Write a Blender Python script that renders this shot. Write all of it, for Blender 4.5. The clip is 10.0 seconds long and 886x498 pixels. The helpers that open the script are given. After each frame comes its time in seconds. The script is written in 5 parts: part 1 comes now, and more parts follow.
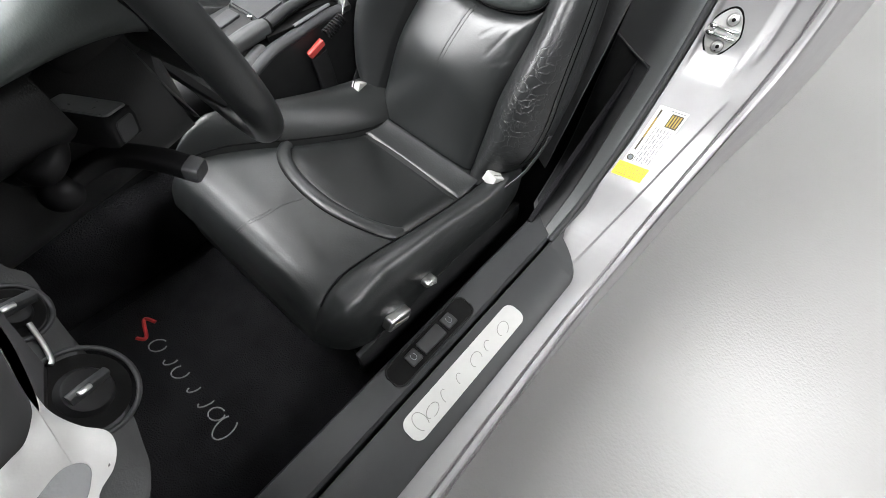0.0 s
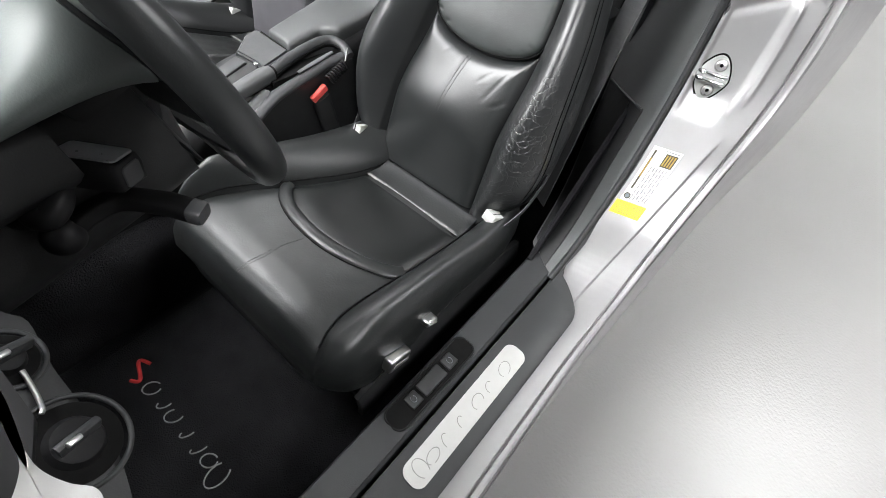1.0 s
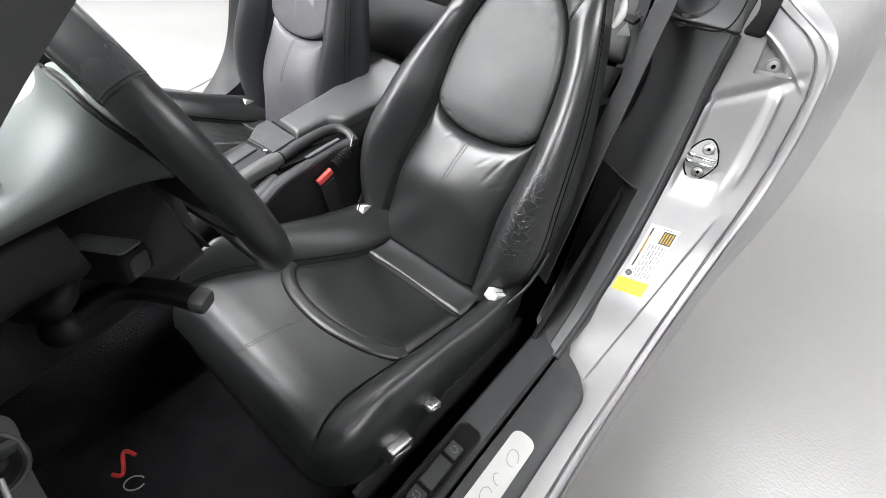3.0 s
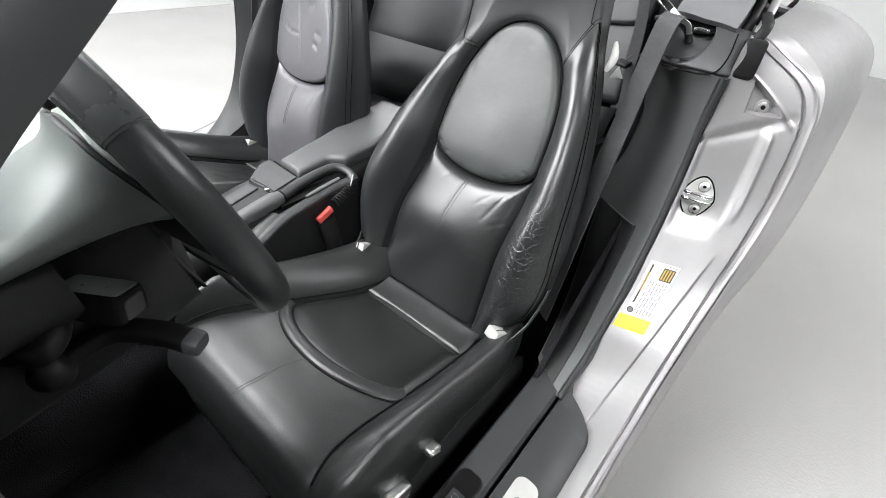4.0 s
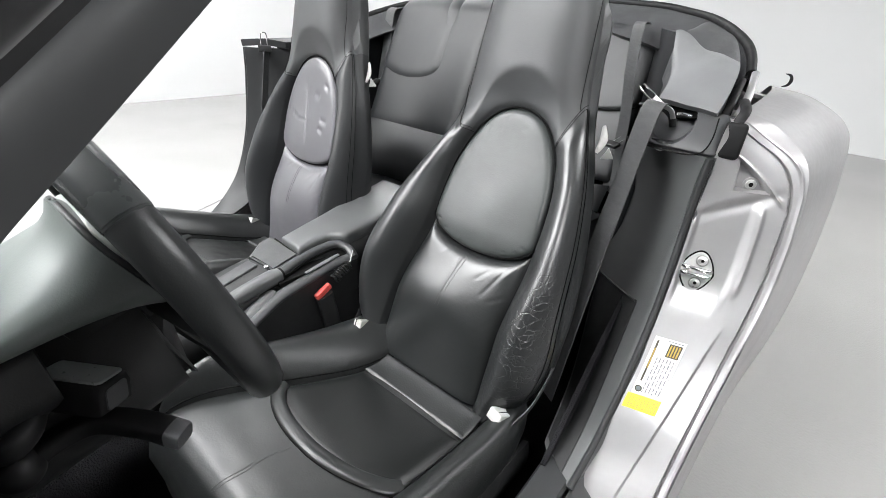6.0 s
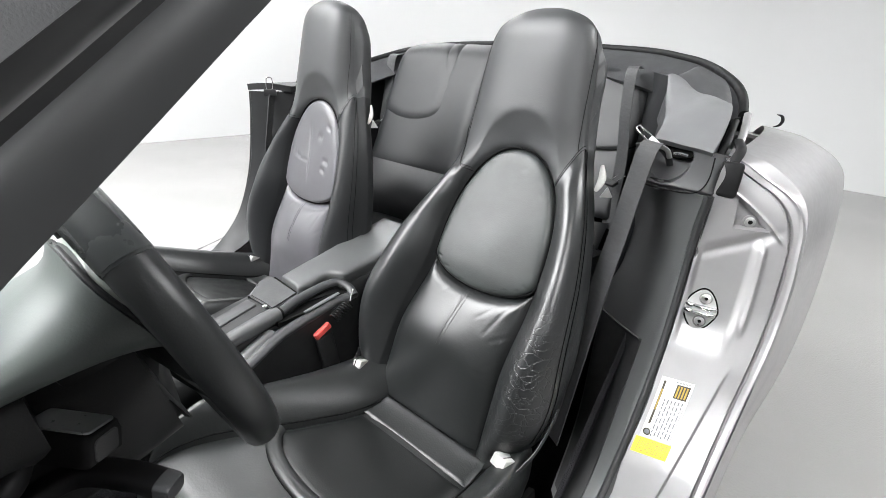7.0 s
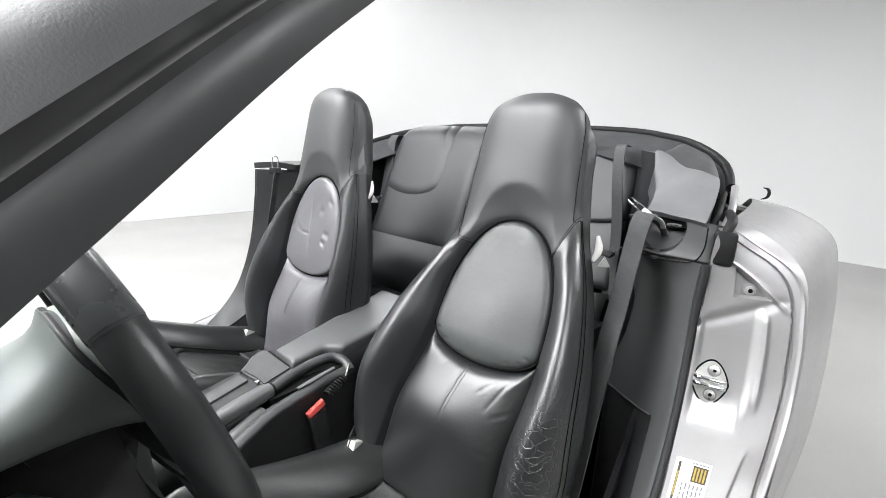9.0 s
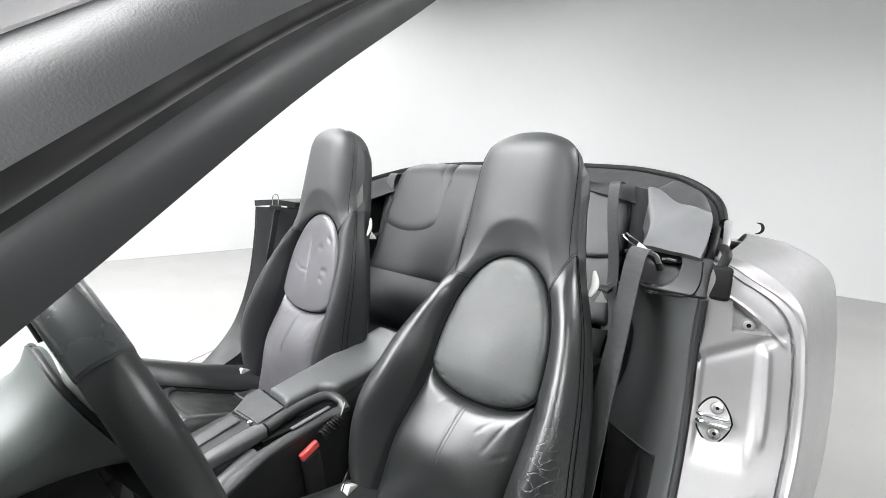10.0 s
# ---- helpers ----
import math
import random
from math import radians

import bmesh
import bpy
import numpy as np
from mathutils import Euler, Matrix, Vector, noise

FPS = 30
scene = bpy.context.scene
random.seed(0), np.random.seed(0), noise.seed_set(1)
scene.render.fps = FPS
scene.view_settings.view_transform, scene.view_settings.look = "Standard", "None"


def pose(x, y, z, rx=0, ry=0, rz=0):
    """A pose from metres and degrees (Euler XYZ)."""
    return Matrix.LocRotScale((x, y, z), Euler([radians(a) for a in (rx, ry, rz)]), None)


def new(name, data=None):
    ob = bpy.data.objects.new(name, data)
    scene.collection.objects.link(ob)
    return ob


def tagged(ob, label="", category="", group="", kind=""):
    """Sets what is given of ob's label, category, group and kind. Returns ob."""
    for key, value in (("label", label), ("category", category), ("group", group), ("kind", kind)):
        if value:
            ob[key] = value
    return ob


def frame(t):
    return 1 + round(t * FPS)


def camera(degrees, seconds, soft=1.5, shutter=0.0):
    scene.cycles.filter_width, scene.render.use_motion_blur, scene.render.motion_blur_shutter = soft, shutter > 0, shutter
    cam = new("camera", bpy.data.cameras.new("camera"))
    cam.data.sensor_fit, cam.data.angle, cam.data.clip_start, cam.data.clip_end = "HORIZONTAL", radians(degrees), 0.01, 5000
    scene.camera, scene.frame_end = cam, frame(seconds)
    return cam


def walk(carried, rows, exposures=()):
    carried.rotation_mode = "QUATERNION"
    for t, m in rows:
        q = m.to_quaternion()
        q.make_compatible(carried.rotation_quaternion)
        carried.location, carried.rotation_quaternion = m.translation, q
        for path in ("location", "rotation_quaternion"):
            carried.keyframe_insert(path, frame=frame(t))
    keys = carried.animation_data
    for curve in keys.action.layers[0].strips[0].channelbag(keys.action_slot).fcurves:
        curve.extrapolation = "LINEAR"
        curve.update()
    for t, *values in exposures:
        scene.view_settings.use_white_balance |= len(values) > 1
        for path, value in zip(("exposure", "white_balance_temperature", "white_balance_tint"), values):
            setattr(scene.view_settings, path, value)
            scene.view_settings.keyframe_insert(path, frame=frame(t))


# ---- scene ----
FOV = 90.69
PATH = [
    (0.0, -0.8540, 0.4831, 1.0773, 33.54, -4.64, -139.21),
    (0.5, -0.8524, 0.4818, 1.0787, 35.92, -4.58, -139.37),
    (1.0, -0.8501, 0.4809, 1.0801, 38.26, -4.55, -139.50),
    (1.5, -0.8469, 0.4801, 1.0818, 40.58, -4.49, -139.60),
    (2.0, -0.8431, 0.4792, 1.0841, 42.89, -4.43, -139.70),
    (2.5, -0.8401, 0.4777, 1.0864, 45.25, -4.33, -139.82),
    (4.0, -0.8366, 0.4724, 1.0888, 52.31, -4.03, -140.12),
    (4.5, -0.8361, 0.4703, 1.0879, 54.70, -3.95, -140.18),
    (5.0, -0.8355, 0.4687, 1.0881, 57.14, -3.83, -140.28),
    (5.5, -0.8341, 0.4671, 1.0892, 59.50, -3.77, -140.36),
    (7.0, -0.8270, 0.4641, 1.0932, 66.61, -3.49, -140.58),
    (7.5, -0.8252, 0.4630, 1.0923, 68.98, -3.46, -140.62),
    (8.0, -0.8241, 0.4625, 1.0910, 71.41, -3.34, -140.75),
    (8.5, -0.8251, 0.4627, 1.0887, 73.85, -3.27, -140.79),
    (9.0, -0.8274, 0.4634, 1.0866, 76.27, -3.24, -140.82),
    (9.5, -0.8310, 0.4637, 1.0859, 78.72, -3.13, -140.86),
    (10.0, -0.8345, 0.4624, 1.0861, 81.04, -3.02, -140.89),
]
EXPO = 0.35
cam = camera(FOV, 10.0, soft=0.7)
walk(cam, [(t, pose(x, y, z, rx, ry, rz)) for t, x, y, z, rx, ry, rz in PATH], [(0, EXPO), (7.5, EXPO), (10, EXPO + 0.07)])

# ---- world and light ----
world = bpy.data.worlds.new("studio_world")
world.use_nodes = True
scene.world = world
world.node_tree.nodes["Background"].inputs[0].default_value = (0.9, 0.95, 1.0, 1)
world.node_tree.nodes["Background"].inputs[1].default_value = 0.05
PANEL_POWER = 19.5


# ---- materials ----
def material(name, base, rough=0.5, metal=0.0, coat=0.0, vary=0.1, vary_scale=6.0, fine=0.0, fine_scale=300.0,
             broad=0.0, broad_scale=8.0, rough_vary=0.08, crease=0.0, crease_scale=14.0, crease_at=(0, 0, 0), crease_reach=9.0, wrinkle=0.0, spec=0.5, stretch=(1, 1, 1), coat_rough=0.05):
    m = bpy.data.materials.new(name)
    m.use_nodes = True
    nt = m.node_tree
    bsdf = nt.nodes["Principled BSDF"]
    bsdf.inputs["Metallic"].default_value = metal
    bsdf.inputs["Coat Weight"].default_value = coat
    bsdf.inputs["Coat Roughness"].default_value = coat_rough
    bsdf.inputs["Specular IOR Level"].default_value = spec
    tc = nt.nodes.new("ShaderNodeTexCoord")
    mp = nt.nodes.new("ShaderNodeMapping")
    mp.inputs["Scale"].default_value = stretch
    nt.links.new(tc.outputs["Object"], mp.inputs["Vector"])

    def noise_tex(scale, detail=4.0):
        n = nt.nodes.new("ShaderNodeTexNoise")
        n.inputs["Scale"].default_value = scale
        n.inputs["Detail"].default_value = detail
        nt.links.new(mp.outputs[0], n.inputs["Vector"])
        return n

    blotch = noise_tex(vary_scale, 6.0)
    ramp = nt.nodes.new("ShaderNodeMapRange")
    ramp.inputs["From Min"].default_value, ramp.inputs["From Max"].default_value = 0.3, 0.7
    ramp.inputs["To Min"].default_value, ramp.inputs["To Max"].default_value = 1 - vary, 1 + vary
    nt.links.new(blotch.outputs["Fac"], ramp.inputs["Value"])
    mix = nt.nodes.new("ShaderNodeVectorMath")
    mix.operation = "SCALE"
    mix.inputs[0].default_value = base
    nt.links.new(ramp.outputs[0], mix.inputs["Scale"])
    nt.links.new(mix.outputs[0], bsdf.inputs["Base Color"])
    rr = nt.nodes.new("ShaderNodeMapRange")
    rr.inputs["From Min"].default_value, rr.inputs["From Max"].default_value = 0.3, 0.7
    rr.inputs["To Min"].default_value, rr.inputs["To Max"].default_value = max(0.02, rough - rough_vary), min(1, rough + rough_vary)
    second = noise_tex(vary_scale * 2.7, 5.0)
    nt.links.new(second.outputs["Fac"], rr.inputs["Value"])
    nt.links.new(rr.outputs[0], bsdf.inputs["Roughness"])
    last = None

    def bump(height, strength, distance):
        nonlocal last
        b = nt.nodes.new("ShaderNodeBump")
        b.inputs["Strength"].default_value = strength
        b.inputs["Distance"].default_value = distance
        nt.links.new(height, b.inputs["Height"])
        if last is not None:
            nt.links.new(last, b.inputs["Normal"])
        last = b.outputs[0]

    if broad:
        bump(noise_tex(broad_scale, 1.0).outputs["Fac"], 1.0, broad)
    if wrinkle:
        bump(noise_tex(38.0, 2.0).outputs["Fac"], 1.0, wrinkle)
    if crease:
        v = nt.nodes.new("ShaderNodeTexVoronoi")
        v.feature = "DISTANCE_TO_EDGE"
        v.inputs["Scale"].default_value = crease_scale
        w = nt.nodes.new("ShaderNodeVectorMath")
        w.operation = "MULTIPLY_ADD"
        w.inputs[1].default_value = (0.06, 0.06, 0.06)
        nt.links.new(noise_tex(22.0).outputs["Color"], w.inputs[0])
        nt.links.new(mp.outputs[0], w.inputs[2])
        nt.links.new(w.outputs[0], v.inputs["Vector"])
        edge = nt.nodes.new("ShaderNodeMapRange")
        edge.inputs["From Max"].default_value = 0.06
        nt.links.new(v.outputs["Distance"], edge.inputs["Value"])
        # the cracks keep to one worn patch
        away = nt.nodes.new("ShaderNodeVectorMath")
        away.operation = "DISTANCE"
        away.inputs[1].default_value = crease_at
        nt.links.new(tc.outputs["Object"], away.inputs[0])
        fade = nt.nodes.new("ShaderNodeMapRange")
        fade.inputs["From Min"].default_value, fade.inputs["From Max"].default_value = crease_reach * 0.45, crease_reach
        fade.inputs["To Min"].default_value, fade.inputs["To Max"].default_value = 1.0, 0.0
        nt.links.new(away.outputs["Value"], fade.inputs["Value"])
        gap = nt.nodes.new("ShaderNodeMath")
        gap.operation = "MULTIPLY"
        nt.links.new(edge.outputs[0], gap.inputs[0])
        nt.links.new(fade.outputs[0], gap.inputs[1])
        bump(gap.outputs[0], 1.0, crease)
    if fine:
        bump(noise_tex(fine_scale, 2.0).outputs["Fac"], 1.0, fine)
    if last is not None:
        nt.links.new(last, bsdf.inputs["Normal"])
        if coat:
            nt.links.new(last, bsdf.inputs["Coat Normal"])
    return m


M_FLOOR = material("epoxy_floor", (0.305, 0.299, 0.296), 0.05, spec=0.13, vary=0.05, vary_scale=1.3, broad=0.0010, broad_scale=120.0, fine=0.0001, fine_scale=260.0, rough_vary=0.02)
M_WALL = material("white_wall_paint", (0.665, 0.670, 0.670), 0.6, vary=0.012, vary_scale=0.7, fine=0.0004, fine_scale=120.0)
M_CEIL = material("ceiling_paint", (0.55, 0.55, 0.55), 0.7, vary=0.02, vary_scale=0.8)
# for the two unseen walls, dark so that the leather reflects less light
M_DARKWALL = material("unseen_dark_wall_paint", (0.15, 0.15, 0.152), 0.6, vary=0.02, vary_scale=0.7, fine=0.0004, fine_scale=120.0)
M_PAINT = material("silver_metallic_paint", (0.308, 0.303, 0.306), 0.44, metal=0.55, coat=0.5, vary=0.02, vary_scale=30, fine=0.00002, fine_scale=900, rough_vary=0.03, coat_rough=0.06)
M_LEATHER = material("black_leather", (0.0100, 0.0111, 0.0113), 0.34, vary=0.10, vary_scale=7, fine=0.00014, fine_scale=300, broad=0.0009, broad_scale=11, rough_vary=0.05, spec=0.65, wrinkle=0.00040)
M_WELT = material("shiny_black_leather", (0.011, 0.012, 0.012), 0.35, vary=0.08, vary_scale=9, fine=0.00004, fine_scale=420, broad=0.0008, broad_scale=14, rough_vary=0.05, spec=0.5)
M_WORN = material("creased_black_leather", (0.0130, 0.0140, 0.0145), 0.34, vary=0.10, vary_scale=7, fine=0.00010, fine_scale=300, broad=0.0008, broad_scale=10, crease=0.00036, crease_scale=46, crease_at=(-0.215, -0.05, 0.13), crease_reach=0.24, rough_vary=0.05, spec=0.75, stretch=(0.9, 0.9, 1.3), wrinkle=0.00012)
M_CUSH = material("satin_cushion_leather", (0.0115, 0.0127, 0.0127), 0.41, vary=0.16, vary_scale=11, fine=0.00022, fine_scale=320, broad=0.0005, broad_scale=10, crease=0.00016, crease_scale=46, crease_at=(-0.215, 0.16, 0.04), crease_reach=0.18, rough_vary=0.07, spec=0.62, wrinkle=0.00028, stretch=(0.9, 0.9, 1.3))
# passenger pads: the highlight on dark leather is put into a paler base colour
M_PANEL_SHEEN = material("dark_leather_painted_sheen", (0.080, 0.078, 0.086), 0.36, vary=0.14, vary_scale=9, fine=0.00008, fine_scale=420, broad=0.0016, broad_scale=11, rough_vary=0.04, spec=0.8)
M_SIDE = material("dark_grey_vinyl", (0.055, 0.057, 0.061), 0.5, vary=0.1, vary_scale=9, fine=0.0002, fine_scale=500)
M_PANEL = material("smooth_dark_leather", (0.024, 0.0275, 0.0268), 0.42, vary=0.26, vary_scale=13, fine=0.00016, fine_scale=420, broad=0.0016, broad_scale=10, rough_vary=0.03, spec=0.55, wrinkle=0.00040)
M_HEAD = material("satin_black_leather", (0.0225, 0.0238, 0.0250), 0.50, vary=0.06, vary_scale=8, fine=0.00012, fine_scale=420, broad=0.0010, broad_scale=9, rough_vary=0.015, spec=0.7)
M_REAR = material("satin_rear_leather", (0.0115, 0.0124, 0.0137), 0.48, vary=0.08, vary_scale=8, fine=0.0001, fine_scale=420, spec=0.42, broad=0.0012, broad_scale=9, rough_vary=0.03)
M_PLASTIC = material("black_grained_plastic", (0.0155, 0.016, 0.0165), 0.52, vary=0.15, vary_scale=14, fine=0.0002, fine_scale=700, spec=0.38)
M_TRIM = material("dark_grey_sill_plastic", (0.024, 0.025, 0.026), 0.5, vary=0.12, vary_scale=10, fine=0.0002, fine_scale=700, spec=0.35)
M_CAP = material("grey_trim_plastic", (0.042, 0.043, 0.045), 0.46, vary=0.1, vary_scale=12, fine=0.0002, fine_scale=700)
M_POD = material("soft_green_grey_dash_skin", (0.094, 0.107, 0.102), 0.46, vary=0.06, vary_scale=7, fine=0.0001, fine_scale=600, spec=0.5, rough_vary=0.015)
M_RIM = material("black_rim_leather", (0.017, 0.0182, 0.0185), 0.34, vary=0.06, vary_scale=9, fine=0.0001, fine_scale=400, rough_vary=0.03, spec=0.45)
M_RIMTOP = material("smooth_rim_section", (0.027, 0.0300, 0.0300), 0.27, vary=0.05, vary_scale=9, rough_vary=0.03, spec=0.7)
M_LID = material("satin_armrest_leather", (0.068, 0.070, 0.071), 0.42, vary=0.08, vary_scale=9, fine=0.00016, fine_scale=420, spec=0.6, rough_vary=0.02)
M_INSERT = material("darker_insert_leather", (0.0065, 0.0072, 0.0072), 0.36, vary=0.2, vary_scale=12, fine=0.00015, fine_scale=500, broad=0.0012, broad_scale=14, spec=0.35, rough_vary=0.08)
M_GREY = material("grey_vinyl", (0.115, 0.117, 0.120), 0.52, vary=0.1, vary_scale=9, fine=0.0002, fine_scale=500, broad=0.0012, broad_scale=12)
# lit top of the black paddle: the light on it is put into the colour
M_PADDLE_LIT = material("lit_paddle_plastic", (0.22, 0.23, 0.23), 0.30, vary=0.06, vary_scale=60, fine=0.00008, fine_scale=600, spec=0.9, rough_vary=0.03)
M_RUBBER = material("black_rubber", (0.007, 0.007, 0.0075), 0.55, vary=0.2, vary_scale=20, spec=0.2)
M_SEAL = material("smooth_seal_rubber", (0.020, 0.021, 0.022), 0.5, vary=0.1, vary_scale=6)
M_CARPET = material("black_carpet", (0.010, 0.010, 0.011), 0.95, vary=0.4, vary_scale=12, fine=0.003, fine_scale=350, spec=0.1)
M_FABRIC = material("black_soft_top_fabric", (0.032, 0.033, 0.035), 0.8, vary=0.2, vary_scale=12, fine=0.0005, fine_scale=700, spec=0.3)
M_WEB = material("seat_belt_webbing", (0.035, 0.036, 0.037), 0.6, vary=0.12, vary_scale=30, fine=0.0003, fine_scale=900, stretch=(1, 1, 4))
M_METAL = material("brushed_aluminium", (0.60, 0.60, 0.59), 0.34, metal=1.0, vary=0.06, vary_scale=30, fine=0.00005, fine_scale=900)
M_PLATE = material("satin_aluminium_plate", (0.53, 0.53, 0.515), 0.42, metal=0.7, vary=0.03, vary_scale=30, fine=0.00005, fine_scale=900)
M_HINGE = material("light_grey_plastic", (0.40, 0.40, 0.385), 0.45, vary=0.10, vary_scale=30)
M_STEEL = material("plated_steel", (0.44, 0.44, 0.43), 0.42, metal=0.8, vary=0.03, vary_scale=12)
M_CHROME = material("chrome", (0.85, 0.85, 0.85), 0.12, metal=1.0, vary=0.02, vary_scale=20)
M_RED = material("red_buckle_button", (0.75, 0.09, 0.08), 0.4, vary=0.1, vary_scale=40)
M_REDTHREAD = material("red_embroidery", (0.45, 0.02, 0.02), 0.7, vary=0.2, vary_scale=60, fine=0.0008, fine_scale=900)
M_THREAD = material("grey_embroidery", (0.24, 0.24, 0.23), 0.6, vary=0.2, vary_scale=60, fine=0.0008, fine_scale=900)
M_LABEL = material("white_label", (0.68, 0.69, 0.665), 0.4, vary=0.02, vary_scale=60)
M_YELLOW = material("yellow_label", (0.85, 0.60, 0.02), 0.4, vary=0.05, vary_scale=60)
M_INK = material("dark_print", (0.04, 0.035, 0.02), 0.5, vary=0.2, vary_scale=90)
M_OCHRE = material("ochre_print", (0.35, 0.24, 0.04), 0.5, vary=0.2, vary_scale=90)
M_PRINT = material("grey_print", (0.13, 0.14, 0.15), 0.5, vary=0.1, vary_scale=90)
M_ENGRAVE = material("engraved_grey", (0.26, 0.26, 0.25), 0.4, metal=0.5, vary=0.1, vary_scale=60)
M_SEAM = material("black_seam", (0.005, 0.005, 0.005), 0.7, vary=0.2, vary_scale=60, spec=0.06)
M_STITCH = material("dark_stitching", (0.03, 0.03, 0.03), 0.6, vary=0.2, vary_scale=200)
M_LENS = material("bezel_edge", (0.36, 0.39, 0.36), 0.35, vary=0.05, vary_scale=30)
M_TYRE = material("tyre_rubber", (0.02, 0.02, 0.02), 0.8, vary=0.2, vary_scale=20)


def glow(name, color, strength):
    m = bpy.data.materials.new(name)
    m.use_nodes = True
    nt = m.node_tree
    nt.nodes.remove(nt.nodes["Principled BSDF"])
    e = nt.nodes.new("ShaderNodeEmission")
    e.inputs[0].default_value = (*color, 1)
    e.inputs[1].default_value = strength
    nt.links.new(e.outputs[0], nt.nodes["Material Output"].inputs[0])
    return m


M_GLOW = glow("light_diffuser", (0.985, 0.992, 1.0), PANEL_POWER)



# ---- building tools ----
def finish(bm, sharp=38):
    bmesh.ops.recalc_face_normals(bm, faces=bm.faces)
    for f in bm.faces:
        f.smooth = True
    for e in bm.edges:
        if len(e.link_faces) == 2 and e.calc_face_angle(0) > radians(sharp):
            e.smooth = False


def mesh_object(name, bm, mat, sharp=38):
    finish(bm, sharp)
    me = bpy.data.meshes.new(name)
    bm.to_mesh(me)
    bm.free()
    me.materials.append(mat)
    return new(name, me)


def part(name, bm, mat, parent, label="", sharp=38):
    ob = mesh_object(name, bm, mat, sharp)
    ob.parent = parent
    if label:
        tagged(ob, label)
    return ob


def thing(name, label, category, at=None, group="", kind=""):
    ob = new(name)
    ob.matrix_basis = at if at is not None else Matrix.Identity(4)
    return tagged(ob, label, category, group, kind)


def spline(pts, n):
    """n+1 points on a smooth curve through the given ones, evenly by index."""
    p = np.array(pts, float)
    k = len(p)
    q = np.vstack([2 * p[0] - p[1], p, 2 * p[-1] - p[-2]])
    out = []
    for i in range(n + 1):
        s = i / n * (k - 1)
        j = min(int(s), k - 2)
        f = s - j
        a, b, c, d = q[j], q[j + 1], q[j + 2], q[j + 3]
        out.append(0.5 * (2 * b + (c - a) * f + (2 * a - 5 * b + 4 * c - d) * f * f + (3 * b - a - 3 * c + d) * f ** 3))
    return np.array(out)


def smooth_table(keys, values):
    """A smooth curve through a few values."""
    k, v = np.array(keys, float), np.array(values, float)
    m = np.gradient(v, k)

    def f(s):
        s = min(max(s, k[0]), k[-1])
        j = min(max(int(np.searchsorted(k, s)) - 1, 0), len(k) - 2)
        h = k[j + 1] - k[j]
        t = (s - k[j]) / h
        return float((2 * t ** 3 - 3 * t ** 2 + 1) * v[j] + (t ** 3 - 2 * t ** 2 + t) * h * m[j] + (3 * t ** 2 - 2 * t ** 3) * v[j + 1] + (t ** 3 - t ** 2) * h * m[j + 1])
    return f


def loft(rings, cap=True, closed=True, bm=None):
    bm = bm or bmesh.new()
    rows = [[bm.verts.new(p) for p in ring] for ring in rings]
    n = len(rows[0])
    for a, b in zip(rows, rows[1:]):
        for i in range(n if closed else n - 1):
            bm.faces.new((a[i], a[(i + 1) % n], b[(i + 1) % n], b[i]))
    if cap and closed:
        bm.faces.new(rows[0])
        bm.faces.new(rows[-1][::-1])
    return bm


def sheet(fn, nu, nv, thick=0.0, bm=None):
    """A surface fn(u, v) for u, v in 0..1, given a thickness along its normal."""
    pts = np.array([[fn(i / nu, j / nv) for j in range(nv + 1)] for i in range(nu + 1)], float)
    bm = bm or bmesh.new()
    top = [[bm.verts.new(p) for p in row] for row in pts]
    for i in range(nu):
        for j in range(nv):
            bm.faces.new((top[i][j], top[i + 1][j], top[i + 1][j + 1], top[i][j + 1]))
    if thick:
        du, dv = np.gradient(pts, axis=0), np.gradient(pts, axis=1)
        nrm = np.cross(du, dv)
        nrm /= np.linalg.norm(nrm, axis=2, keepdims=True) + 1e-12
        low = [[bm.verts.new(p) for p in row] for row in pts - nrm * thick]
        for i in range(nu):
            for j in range(nv):
                bm.faces.new((low[i][j], low[i][j + 1], low[i + 1][j + 1], low[i + 1][j]))
        for i in range(nu):
            bm.faces.new((top[i][0], low[i][0], low[i + 1][0], top[i + 1][0]))
            bm.faces.new((top[i + 1][nv], low[i + 1][nv], low[i][nv], top[i][nv]))
        for j in range(nv):
            bm.faces.new((top[0][j + 1], low[0][j + 1], low[0][j], top[0][j]))
            bm.faces.new((top[nu][j], low[nu][j], low[nu][j + 1], top[nu][j + 1]))
    return bm


def sweep(pts, w, h=None, n=10, steps=None, closed=False, power=2.0, side=(1, 0, 0), bm=None, taper=None):
    """A bar along a curve: section w by h, rounded (power 2: an ellipse, more: squarer)."""
    h = h or w
    p = spline(pts, steps) if steps else np.array(pts, float)
    k = len(p)
    t = np.roll(p, -1, 0) - np.roll(p, 1, 0)
    if not closed:
        t[0], t[-1] = p[1] - p[0], p[-1] - p[-2]
    t /= np.linalg.norm(t, axis=1, keepdims=True)
    a = np.array(side, float)
    rings = []
    for i in range(k):
        x = a - t[i] * (a @ t[i])
        x /= np.linalg.norm(x)
        y = np.cross(t[i], x)
        s = taper(i / (k - 1)) if taper else 1.0
        ring = []
        for j in range(n):
            th = 2 * math.pi * (j + 0.5) / n
            c, d = math.cos(th), math.sin(th)
            e = 2 / power
            ring.append(p[i] + s * (x * math.copysign(abs(c) ** e, c) * w / 2 + y * math.copysign(abs(d) ** e, d) * h / 2))
        rings.append(ring)
    if closed:
        rings.append(rings[0])
        b = loft(rings, cap=False, bm=bm)
        bmesh.ops.remove_doubles(b, verts=b.verts, dist=1e-6)
        return b
    return loft(rings, bm=bm)


